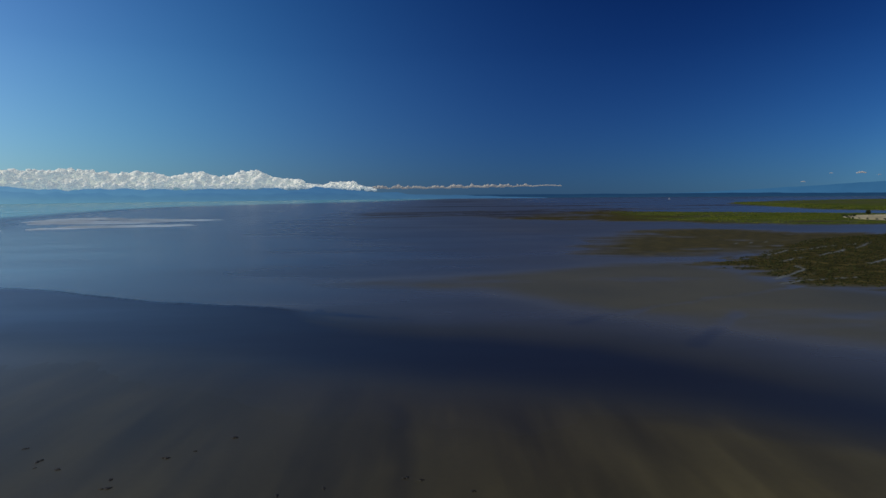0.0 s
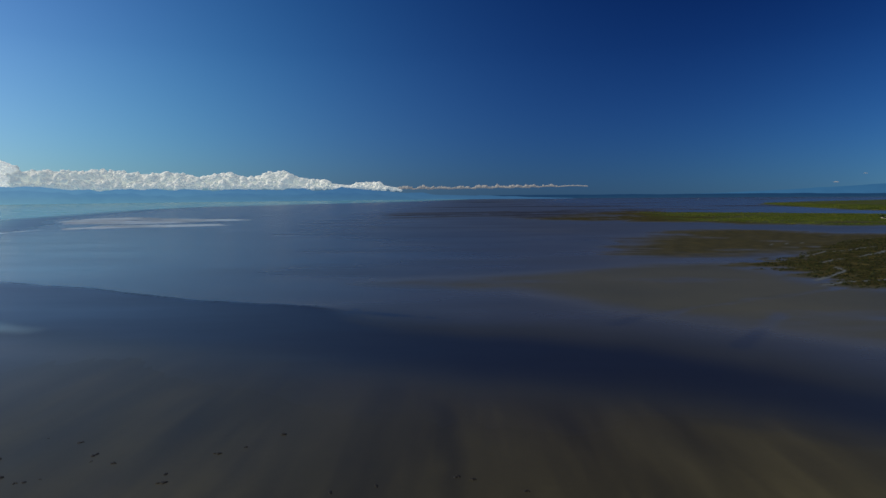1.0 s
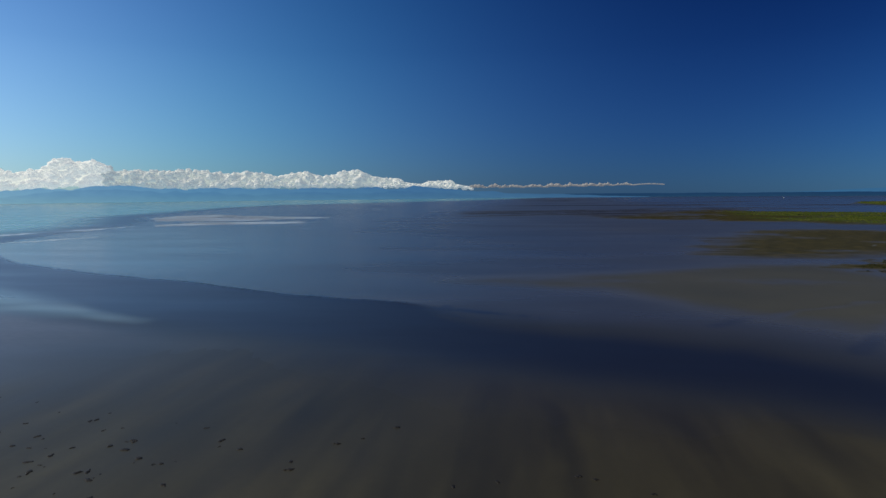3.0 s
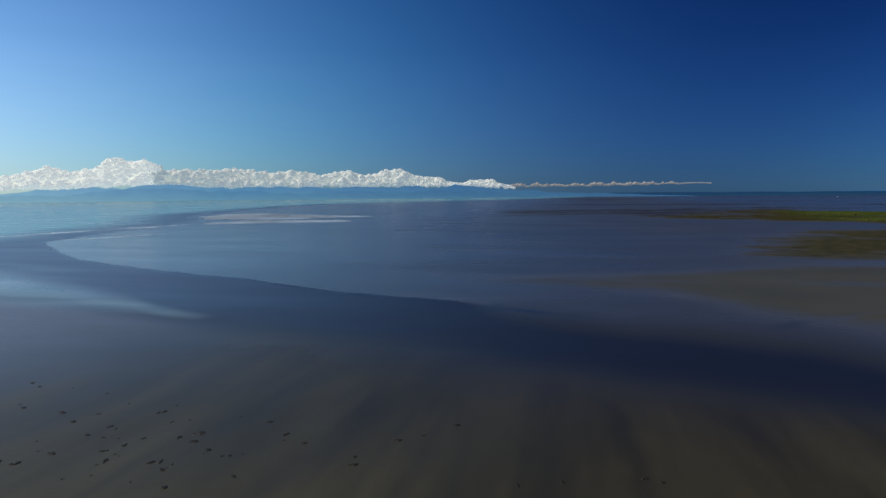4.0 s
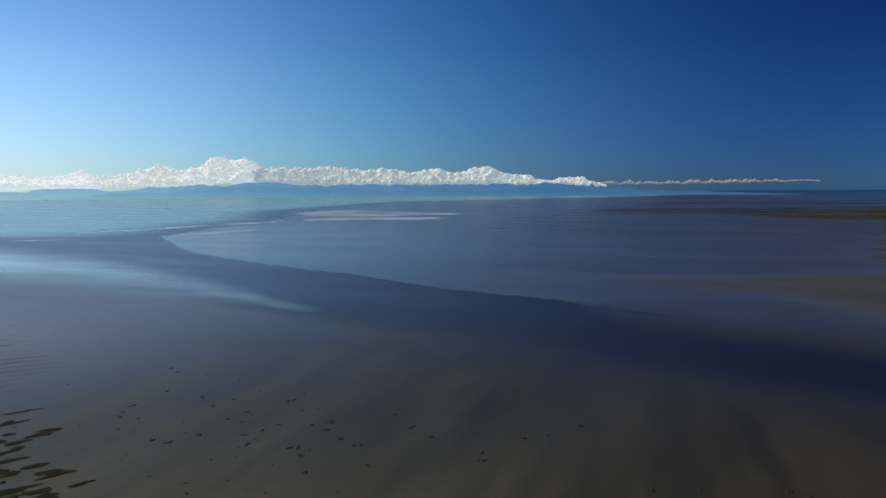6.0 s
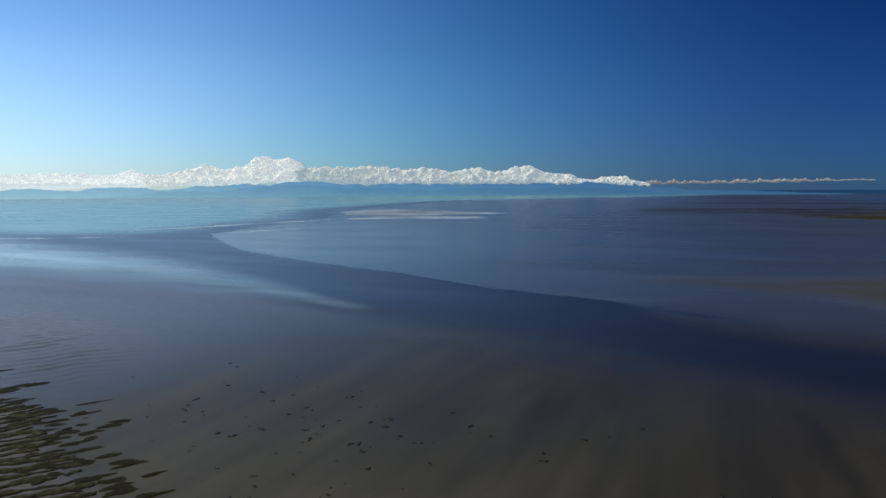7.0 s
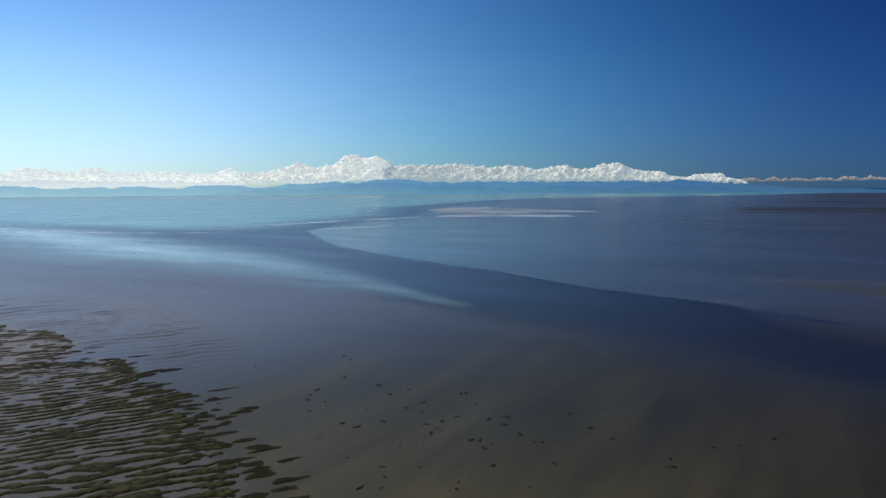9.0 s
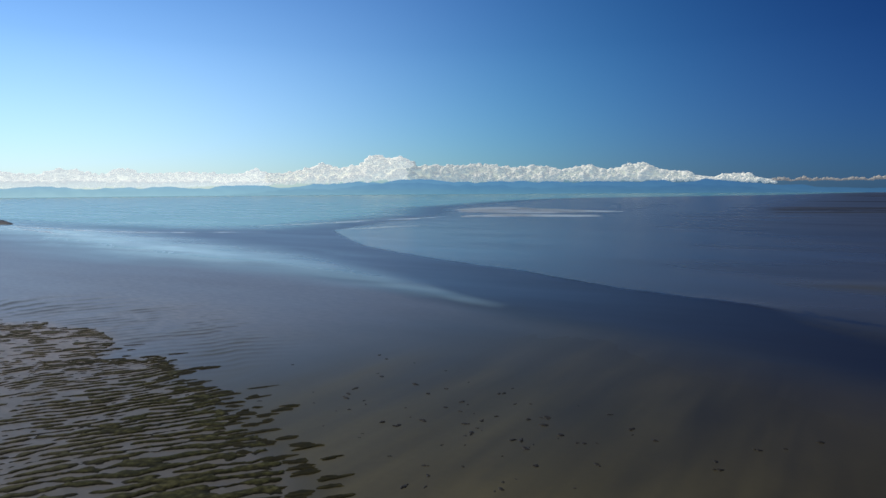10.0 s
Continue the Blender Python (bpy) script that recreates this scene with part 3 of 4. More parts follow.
def build_ground():
    fine = np.radians(np.arange(-40, 78.01, 0.2))
    coarse = np.radians(np.arange(78 + 4, 320 - 3, 4.0))
    th = np.concatenate([fine, coarse])
    inv = np.linspace(1 / 48.0, 1 / 900.0, 520)
    r = np.concatenate([[0.002, 12, 24, 36], 1 / inv, np.geomspace(908, 4950, 160)])
    cx, cy = -15.0, -2.0
    R, A = np.meshgrid(r, th, indexing="ij")
    x, y = cx - R * np.sin(A), cy + R * np.cos(A)
    z, sand, algae, grass, darkened, sea, sheen, rill, calm, cut, soaked, silty, channel_pale, dull, tan, runnel = ground_level(x, y)
    faces = grid_faces(len(r), len(th), True)
    co = np.stack([x, y, z], -1).reshape(-1, 3)
    me = mesh_ob("ground", co, faces[:, ::-1], MUD)
    for key, val in (("sand", sand), ("algae", algae), ("grass", grass), ("darkened", darkened), ("rill", rill), ("soaked", soaked), ("calm", calm), ("silty", silty), ("dull", dull), ("tan", tan), ("runnel", runnel)):
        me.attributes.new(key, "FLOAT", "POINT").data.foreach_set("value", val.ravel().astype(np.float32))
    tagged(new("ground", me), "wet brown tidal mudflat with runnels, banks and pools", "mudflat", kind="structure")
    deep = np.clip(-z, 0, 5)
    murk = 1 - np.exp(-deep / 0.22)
    # the bank's dark band is carried into the water colour
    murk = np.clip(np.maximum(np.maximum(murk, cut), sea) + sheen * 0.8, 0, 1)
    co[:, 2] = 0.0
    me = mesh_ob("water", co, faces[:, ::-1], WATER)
    for key, val in (("murk", murk), ("sea", sea), ("sheen", sheen), ("rill", rill), ("calm", calm), ("soaked", soaked), ("silty", silty), ("channel_pale", channel_pale), ("dull", dull), ("tan", tan), ("runnel", runnel)):
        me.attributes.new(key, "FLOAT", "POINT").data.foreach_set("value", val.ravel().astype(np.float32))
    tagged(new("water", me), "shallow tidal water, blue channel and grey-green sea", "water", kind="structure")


build_ground()


# ---- far land ----
def arc(az, radius):
    return -15 - radius * np.sin(np.radians(az)), -2 + radius * np.cos(np.radians(az))


def mountain_range(name, crest_line, radius, seed, mat, label, detail=0.22):
    """A range of hills round an arc of the horizon: crest_line gives (azimuth, metres); front and back slope."""
    az = np.arange(crest_line[0][0], crest_line[-1][0] + 0.01, 0.1)
    crest = np.interp(az, [p[0] for p in crest_line], [p[1] for p in crest_line])
    peaks = 1 - np.abs(fbm(az / 2.6, az * 0 + 3.1, seed, 5)) * 2.2
    crest = crest * (1 + detail * peaks + 0.5 * detail * fbm(az / 0.9, az * 0, seed + 5, 4))
    prof = [(-130, 0.0), (-90, 0.35), (-50, 0.72), (-20, 0.93), (0, 1.0), (30, 0.8), (90, 0.0)]
    rows = []
    for off, k in prof:
        wob = fbm(az / 1.2, az * 0 + off, seed + 9, 3) * 0.16 * (1 - k) * (k > 0)
        x, y = arc(az, radius + off)
        rows.append(np.stack([x, y, crest * np.clip(k + wob, 0, 1) - (2.0 if k == 0 else 0)], -1))
    me = mesh_ob(name, np.concatenate(rows).tolist(), grid_faces(len(prof), len(az)).tolist(), mat)
    return tagged(new(name, me), label, "mountains", kind="structure")


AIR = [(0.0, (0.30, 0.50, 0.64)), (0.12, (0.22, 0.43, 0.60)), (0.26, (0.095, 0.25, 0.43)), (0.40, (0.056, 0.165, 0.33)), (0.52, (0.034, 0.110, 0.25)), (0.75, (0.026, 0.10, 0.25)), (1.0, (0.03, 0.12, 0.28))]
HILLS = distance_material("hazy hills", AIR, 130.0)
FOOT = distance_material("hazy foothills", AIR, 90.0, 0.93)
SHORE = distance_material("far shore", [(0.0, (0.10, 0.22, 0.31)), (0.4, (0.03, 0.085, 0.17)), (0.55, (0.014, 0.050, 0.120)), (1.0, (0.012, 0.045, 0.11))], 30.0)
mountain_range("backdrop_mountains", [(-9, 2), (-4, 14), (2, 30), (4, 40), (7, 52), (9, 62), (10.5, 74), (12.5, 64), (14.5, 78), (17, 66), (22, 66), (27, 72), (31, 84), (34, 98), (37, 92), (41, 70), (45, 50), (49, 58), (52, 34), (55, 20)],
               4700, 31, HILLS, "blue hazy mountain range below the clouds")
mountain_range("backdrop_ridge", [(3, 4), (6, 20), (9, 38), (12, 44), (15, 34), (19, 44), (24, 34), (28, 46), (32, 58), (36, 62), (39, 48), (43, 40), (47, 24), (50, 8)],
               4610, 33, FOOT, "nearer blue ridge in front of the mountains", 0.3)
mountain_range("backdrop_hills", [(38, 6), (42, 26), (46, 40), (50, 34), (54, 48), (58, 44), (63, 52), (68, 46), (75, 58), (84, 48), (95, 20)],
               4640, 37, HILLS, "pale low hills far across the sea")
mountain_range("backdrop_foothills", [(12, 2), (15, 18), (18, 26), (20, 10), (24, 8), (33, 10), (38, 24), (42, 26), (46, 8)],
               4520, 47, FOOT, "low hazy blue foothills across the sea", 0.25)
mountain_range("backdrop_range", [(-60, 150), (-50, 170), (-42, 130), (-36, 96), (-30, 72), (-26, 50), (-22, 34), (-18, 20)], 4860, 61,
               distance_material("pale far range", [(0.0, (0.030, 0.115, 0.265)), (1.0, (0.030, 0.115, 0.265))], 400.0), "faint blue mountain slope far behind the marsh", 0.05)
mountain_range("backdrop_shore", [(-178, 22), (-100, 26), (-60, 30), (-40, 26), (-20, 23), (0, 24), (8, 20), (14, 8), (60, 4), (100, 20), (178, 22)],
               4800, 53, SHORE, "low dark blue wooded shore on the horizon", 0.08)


# ---- clouds ----
def icosphere(sub):
    bm = bmesh.new()
    bmesh.ops.create_icosphere(bm, subdivisions=sub, radius=1.0)
    v = np.array([p.co[:] for p in bm.verts])
    f = [[p.index for p in q.verts] for q in bm.faces]
    bm.free()
    return v, f


PUFFS = {1: icosphere(2), 2: icosphere(3)}
rng = np.random.default_rng(11)


def puff_skins(kind, count):
    """Round puffs with a knobbly skin, to be turned and scaled into the heaps."""
    v, f = PUFFS[kind]
    skins = []
    for k in range(count):
        off = Vector((k * 7.3, 1.7, 4.1))
        n = np.array([noise.fractal(Vector(p) * 2.2 + off, 0.8, 2.1, 3) for p in v])
        skins.append(v * (1 + 0.13 * n)[:, None])
    return skins, np.array(f)


SKINS = {1: puff_skins(1, 6), 2: puff_skins(2, 8)}


def heap(lobes):
    """One mesh from many puffs (centre, radius)."""
    verts, faces, base = [], [], 0
    for c, r in lobes:
        skins, f = SKINS[2 if r > 9 else 1]
        v = skins[rng.integers(len(skins))]
        a = rng.uniform(0, 2 * math.pi)
        ca, sa = math.cos(a), math.sin(a)
        verts.append(np.stack([v[:, 0] * ca - v[:, 1] * sa, v[:, 0] * sa + v[:, 1] * ca, v[:, 2] * 0.9], -1) * np.array([1.28, 1.0, 0.86]) * r + c)
        faces.append(f + base)
        base += len(v)
    return np.concatenate(verts), np.concatenate(faces)


def budding(c, r, least, lobes, up=0.45):
    """A puff, smaller ones budding from its upper and outer side, and smaller ones from those."""
    lobes.append((c, r))
    if r < least:
        return
    for k in range(7 if r > 16 else 4):
        d = rng.normal(size=3)
        d[2] += up
        d[1] -= 0.5
        d /= np.linalg.norm(d)
        budding(c + d * r * rng.uniform(0.62, 0.86), r * rng.uniform(0.34, 0.62), least, lobes, up)


# crowns of the bank: azimuth and metres; the foot hides behind the hills
CROWNS = [(5.8, 79), (6.9, 102), (7.4, 131), (9.2, 129), (9.9, 103), (11.4, 122), (11.8, 155), (12.9, 150), (14.2, 173), (15.1, 213), (16.6, 197), (18.2, 164), (19.6, 207), (21.7, 171), (24.3, 207),
          (25.2, 190), (28.8, 213), (31.9, 212), (34.2, 209), (35.2, 279), (36.6, 267), (37.4, 282), (38.6, 231), (39.9, 191), (40.7, 183), (42.0, 229), (43.5, 180), (45.1, 156), (46.7, 156), (47.3, 190),
          (48.3, 156), (49.1, 148), (53.3, 164), (55.3, 143), (57.4, 186), (58.8, 141), (61.5, 186), (62.8, 143), (66, 165), (70, 150)]
FEET = [(5, 66), (7.4, 80), (11.6, 90), (25, 94), (31, 96), (36, 108), (41, 92), (45, 84), (49, 74), (64, 66), (72, 66)]


def along(table, az):
    return float(np.interp(az, [p[0] for p in table], [p[1] for p in table]))


def place_cloud(az, lobes, mat, label, dist=4870.0):
    """Lobes in metres: to the right, away from the viewer, up."""
    v, f = heap(lobes)
    ob = new("cloud", mesh_ob("cloud", v, f, mat))
    x, y = arc(np.array(az), dist)
    ob.matrix_basis = pose(float(x), float(y), 0, 0, 0, az)
    return tagged(ob, label, "cloud", "cloud bank over the mountains")


def cumulus(az0, az1, label, mat):
    """One heap of the bank from az0 to az1: large lobes under the crowns, buds on them, a low shelf in front."""
    mid = (az0 + az1) / 2
    lobes = []
    half = math.radians(az1 - az0) / 2 * 4870
    x = -half
    while x < half:
        az = mid - math.degrees(x / 4870)
        top, foot = along(CROWNS, az), along(FEET, az)
        high = max(14.0, top - foot)
        r = min(high * rng.uniform(0.20, 0.36), 44.0)
        budding(np.array([x, rng.uniform(5, 40), top - r * 1.02 - abs(rng.normal(0, 0.06)) * high]), r, 11.0, lobes, 0.3)
        x += r * rng.uniform(0.8, 1.5)
    # the bulk behind
    for x in np.arange(-half, half, 16.0):
        az = mid - math.degrees(x / 4870)
        top, foot = along(CROWNS, az), along(FEET, az)
        for u in (0.2, 0.5, 0.72):
            lobes.append((np.array([x, 40.0, foot + u * (top - foot)]), max(9.0, 0.22 * (top - foot)) * rng.uniform(0.9, 1.1)))
    # the face of the heap: it swells towards the foot
    for k in range(int(half * 2 / 7)):
        x = rng.uniform(-half, half)
        az = mid - math.degrees(x / 4870)
        top, foot = along(CROWNS, az), along(FEET, az)
        high = max(14.0, top - foot)
        u = rng.uniform(0.0, 0.82)
        r = high * rng.uniform(0.10, 0.26) * (1.1 - 0.5 * u)
        budding(np.array([x, -34 + 60 * u + rng.uniform(-16, 16), foot + u * high]), min(r, 30.0), 10.0, lobes, 0.5)
    # the shelf along the foot
    x = -half
    while x < half:
        foot = along(FEET, mid - math.degrees(x / 4870))
        r = rng.uniform(7, 14)
        budding(np.array([x, rng.uniform(-42, -22), foot + rng.uniform(-8, 10)]), r, 10.0, lobes, 0.3)
        x += r * rng.uniform(0.8, 1.3)
    return place_cloud(mid, lobes, mat, label)


CLOUD_HIGH, CLOUD_THIN, CLOUD_PALE, CLOUD_MID = ("towering white cumulus over the blue mountains", "small thin white cloud low over the sea",
                                                 "pale flat-based cloud in the haze over the sea", "white billowing cumulus low over the mountains")
az_c = 5.6
while az_c < 71:
    wide = rng.uniform(2.0, 3.2)
    top = max(along(CROWNS, az_c + k * wide / 4) for k in range(5))
    # heaps further left get more painted glow and duller bodies
    mat = CLOUD if az_c < 32.5 else CLOUD_MILD if az_c < 46.5 else CLOUD_HAZE
    cumulus(az_c, az_c + wide, CLOUD_HIGH if top > 260 else CLOUD_MID if az_c < 44 else CLOUD_PALE, mat)
    az_c += wide * 0.97
# the thin end of the bank: a low line of small puffs
az_c = -9.0
while az_c < 5.8:
    wide = rng.uniform(1.2, 2.6)
    lobes, x = [], -wide * 42
    while x < wide * 42:
        t = x / (wide * 42)
        r = rng.uniform(2.6, 5.4) + 10.0 * (1 - t * t) * rng.random() ** 2 * step(-9.5, -5, az_c)
        budding(np.array([x, rng.uniform(-8, 8), 68 + r + 5 * (1 - t * t) + 1.2 * max(0.0, -az_c)]), r, 5.5, lobes)
        x += r * rng.uniform(0.7, 1.15)
    place_cloud(az_c, lobes, CLOUD_FAINT, CLOUD_THIN, 4890)
    az_c += wide * rng.uniform(0.68, 0.92)
# pale veils below the hazy end of the bank, and a band of haze under the rest
for az_v, w_v, z_v in ((48.5, 420, 80), (52.5, 460, 82), (56, 480, 80), (60, 480, 84), (64, 520, 82), (68, 540, 84)):
    place_cloud(az_v, [(np.array([x, -70 + rng.uniform(-10, 10), z_v + rng.uniform(-8, 4)]), rng.uniform(17, 27) * (1.15 - (2 * x / w_v) ** 2)) for x in np.arange(-w_v / 2, w_v / 2, 14)],
                CLOUD_HAZE, "long pale veil of cloud above the hazy hills")
for az_v, z_v, r_v in ((-32.0, 140, 11), (-30.1, 142, 4.5), (-33.1, 128, 4), (-28.3, 90, 6)):
    lobes = []
    for x in np.arange(-r_v * 2.2, r_v * 2.3, r_v * 0.8):
        budding(np.array([x, 0, z_v + r_v * 0.5 * (1 - (x / r_v / 2.3) ** 2)]), r_v * (1 - 0.35 * abs(x) / r_v / 2.3) * 0.6, 4.0, lobes)
    place_cloud(az_v, lobes, CLOUD_FAINT, "small white fair-weather cloud above the far shore", 4900)


# ---- algal mats ----
def mound(name, mat, seed, rings=5, seg=16):
    """A flat-topped mound one metre across and high, with a ragged steep rim; it reaches below the ground."""
    g = np.random.default_rng(seed)
    a = np.linspace(0, 2 * math.pi, seg, endpoint=False)
    edge = 0.5 * (1 + 0.22 * np.sin(2 * a + g.random() * 6) + 0.14 * np.sin(3 * a + g.random() * 6) + 0.10 * np.sin(5 * a + g.random() * 6) + 0.10 * g.normal(size=seg))
    verts, prof = [], [(1.12, -0.9), (1.0, 0.05), (0.93, 0.52), (0.72, 0.86), (0.36, 0.98)][:rings]
    for k, h in prof:
        for t, e in zip(a, edge):
            lift = h + (0.12 * g.normal() if h > 0.3 else 0)
            verts.append((math.cos(t) * e * k, math.sin(t) * e * k, lift))
    faces = grid_faces(len(prof), seg, True).tolist()
    verts.append((0, 0, 1.0))
    last = (len(prof) - 1) * seg
    faces += [[last + i, last + (i + 1) % seg, len(verts) - 1] for i in range(seg)]
    return mesh_ob(name, verts, faces, mat)


MOUNDS = [mound("algae_hummock", ALGAE, 100 + k) for k in range(9)]
hr = np.random.default_rng(5)


def mat_height(x, y):
    """The algal mats: long broken ridges, five metres apart, that thin out away from the edge of the field."""
    u, v = math.cos(RIDGE_DIR), math.sin(RIDGE_DIR)
    wx, wy = x + 3.6 * fbm(x / 14, y / 14, 61), y + 3.6 * fbm(x / 14, y / 14, 62)
    across, along = wx * v - wy * u, wx * u + wy * v
    edge = region(x + 4.5 * fbm(x / 8, y / 8, 63), y + 4.5 * fbm(x / 8, y / 8, 64), HUMMOCKS)
    ph = across * 2 * math.pi / (2.5 + 0.5 * np.clip((x + 190) / 80, 0, 1)) + 3.4 * fbm(along / 30, across / 10, 65)
    broken = 2.0 * fbm(along / 3.6, across / 1.5, 66, 3) + 0.7 * fbm(x / 1.5, y / 1.5, 67, 3)
    f = 0.85 * np.sin(ph) + broken - 0.06 - 0.70 * step(-135, -190, x) + 0.38 * step(34, 8, edge) + 0.35 * fbm(x / 26, y / 26, 69, 2)
    f = np.clip(f, -0.6, 0.9)
    z = np.where(edge > 0, 0.27 * np.sign(f) * np.abs(f) ** 0.6 + 0.05 * fbm(x / 0.9, y / 0.9, 68, 3) * (f > 0), -0.3)
    bare = np.clip((step(14, 50, edge) + 0.5 * step(-140, -190, x)) * (0.55 + 0.8 * fbm(x / 12, y / 12, 70)), 0, 0.9)
    return z, f, bare


def build_mats():
    xs, ys = np.arange(-310, -72, 0.38), np.arange(-10, 108, 0.38)
    X, Y = np.meshgrid(xs, ys, indexing="xy")
    X, Y = X + hr.uniform(-0.12, 0.12, X.shape), Y + hr.uniform(-0.12, 0.12, X.shape)
    Z, f, bare = mat_height(X, Y)
    keep = (Z > -0.06).ravel()
    faces = grid_faces(len(ys), len(xs))
    faces = faces[keep[faces].any(1)]
    used = np.unique(faces)
    back = np.full(X.size, -1)
    back[used] = np.arange(len(used))
    co = np.stack([X, Y, Z], -1).reshape(-1, 3)[used]
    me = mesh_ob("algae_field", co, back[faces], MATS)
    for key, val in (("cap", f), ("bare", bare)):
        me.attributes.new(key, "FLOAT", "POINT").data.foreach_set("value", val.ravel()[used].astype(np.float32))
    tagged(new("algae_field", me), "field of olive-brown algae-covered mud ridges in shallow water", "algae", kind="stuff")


build_mats()
places = []
EDGE = [(-167.6, 86.6), (-173.7, 87.9), (-129, 74.1), (-127.7, 78.8), (-118.2, 76.1), (-118.2, 78.4), (-118.6, 72.3), (-102.6, 65.6), (-107.4, 66.5), (-97.4, 59.1), (-91.8, 58.3),
        (-89.8, 56.6), (-100, 60.1), (-101.3, 54.3), (-108.5, 63.4), (-103, 59.7), (-141.8, 76.4), (-136.3, 76.7), (-159.5, 82.9), (-154.3, 83.3)]
for x, y in EDGE:
    places.append((x, y, hr.uniform(3.0, 5.6), hr.uniform(1.1, 1.9), hr.uniform(0.10, 0.17)))
while len(places) < 130:
    x, y = hr.uniform(-190, -82), hr.uniform(30, 100)
    d = float(region(np.array([x]), np.array([y]), HUMMOCKS)[0])
    if -6.5 < d < 4 and hr.random() < (1.0 if d > -3 else 0.45):
        places.append((x, y, hr.uniform(1.6, 6.0), hr.uniform(0.8, 1.7), hr.uniform(0.08, 0.16)))


def level_at(x, y):
    return float(ground_level(np.array([float(x)]), np.array([float(y)]))[0][0])


lv = ground_level(np.array([p[0] for p in places]), np.array([p[1] for p in places]))[0]
for k, (x, y, ln, wd, ht) in enumerate(places):
    ob = new("algae_hummock", MOUNDS[k % len(MOUNDS)])
    ob.matrix_basis = pose(x, y, float(lv[k]), 0, 0, math.degrees(RIDGE_DIR) + hr.normal(0, 7)) @ Matrix.Diagonal((ln, wd, ht, 1))
    tagged(ob, "long olive-brown algae-covered hummock in shallow water" if ln > 4 else "small olive-brown algae-covered hummock in shallow water", "hummock", "algae-covered hummocks")


# ---- stranded weed ----
def weed_mesh(seed):
    """A heap of a few flat ragged blades and lumps, about a metre across."""
    g = np.random.default_rng(seed)
    verts, faces = [], []
    for k in range(5):
        cx, cy, r = g.normal(0, 0.22), g.normal(0, 0.15), g.uniform(0.16, 0.34)
        base, n = len(verts), 9
        for h, kk in ((-0.25, 1.1), (0.03, 1.0), (0.14, 0.6)):
            for i in range(n):
                a = 2 * math.pi * i / n
                rr = r * kk * (1 + 0.3 * g.normal() * 0.6)
                verts.append((cx + rr * 1.3 * math.cos(a), cy + rr * math.sin(a), h + 0.03 * g.normal()))
        verts.append((cx, cy, 0.2))
        faces += (grid_faces(3, n, True) + base).tolist()
        faces += [[base + 2 * n + i, base + 2 * n + (i + 1) % n, base + 3 * n] for i in range(n)]
    return mesh_ob("seaweed_clump", verts, faces, WEED)


WEEDS = [weed_mesh(300 + k) for k in range(7)]
SPOTS_A = [(-127.2, 116.9), (-123.6, 114.7), (-115.6, 102.4), (-114.9, 93.1), (-113.9, 89.4), (-112.8, 87.2), (-106.2, 101.3), (-100.6, 97.3), (-99.4, 101.7), (-93.5, 92.1), (-92.4, 96.5), (-90.8, 95.5),
           (-90.1, 91.6), (-93.4, 84.2), (-98.8, 80.1), (-95.7, 79.7), (-86.3, 86.5), (-84.6, 89.1), (-83.4, 92.5), (-88.1, 105), (-88.8, 104.2), (-78, 94), (-75.3, 96.3), (-74.7, 92.8), (-83.2, 83.5)]
SPOTS_B = [(-76.2, 84), (-75, 84.6), (-72.9, 81.9), (-69, 76.7), (-67, 88.1), (-66, 88.4), (-61.7, 81.8), (-80.5, 66.1), (-81.4, 61.7), (-69.8, 67.5), (-138.9, 99.9), (-107.8, 82.2), (-70.5, 89.9),
           (-82.8, 68.7), (-108.7, 87.6), (-66.7, 103.5), (-61.5, 98.2), (-57, 95.2), (-39, 101.9), (-34.8, 107.7), (-42.5, 99.1), (-22.5, 86.1), (-16.6, 88.2), (-5.6, 91.5), (-3.4, 90.6), (3.9, 87), (-47.3, 91.5), (-46.3, 88.6)]
wr = np.random.default_rng(9)
spots = [(x, y, wr.uniform(0.6, 1.15)) for x, y in SPOTS_A + SPOTS_B]
while len(spots) < 96:
    x, y = wr.normal(-88, 19), wr.normal(84, 13)
    if float(region(np.array([x]), np.array([y]), HUMMOCKS)[0]) < -2 and y > 48:
        spots.append((x, y, wr.uniform(0.3, 0.6)))
for k, (x, y, s) in enumerate(spots):
    ob = new("seaweed_clump", WEEDS[k % len(WEEDS)])
    ob.matrix_basis = pose(x, y, level_at(x, y), 0, 0, wr.uniform(0, 360)) @ Matrix.Diagonal((s * wr.uniform(0.9, 1.5), s, s * 0.6, 1))
    tagged(ob, "dark clump of seaweed stranded on the wet mud" if s > 0.6 else "small dark scrap of seaweed on the wet mud", "seaweed", "stranded seaweed")


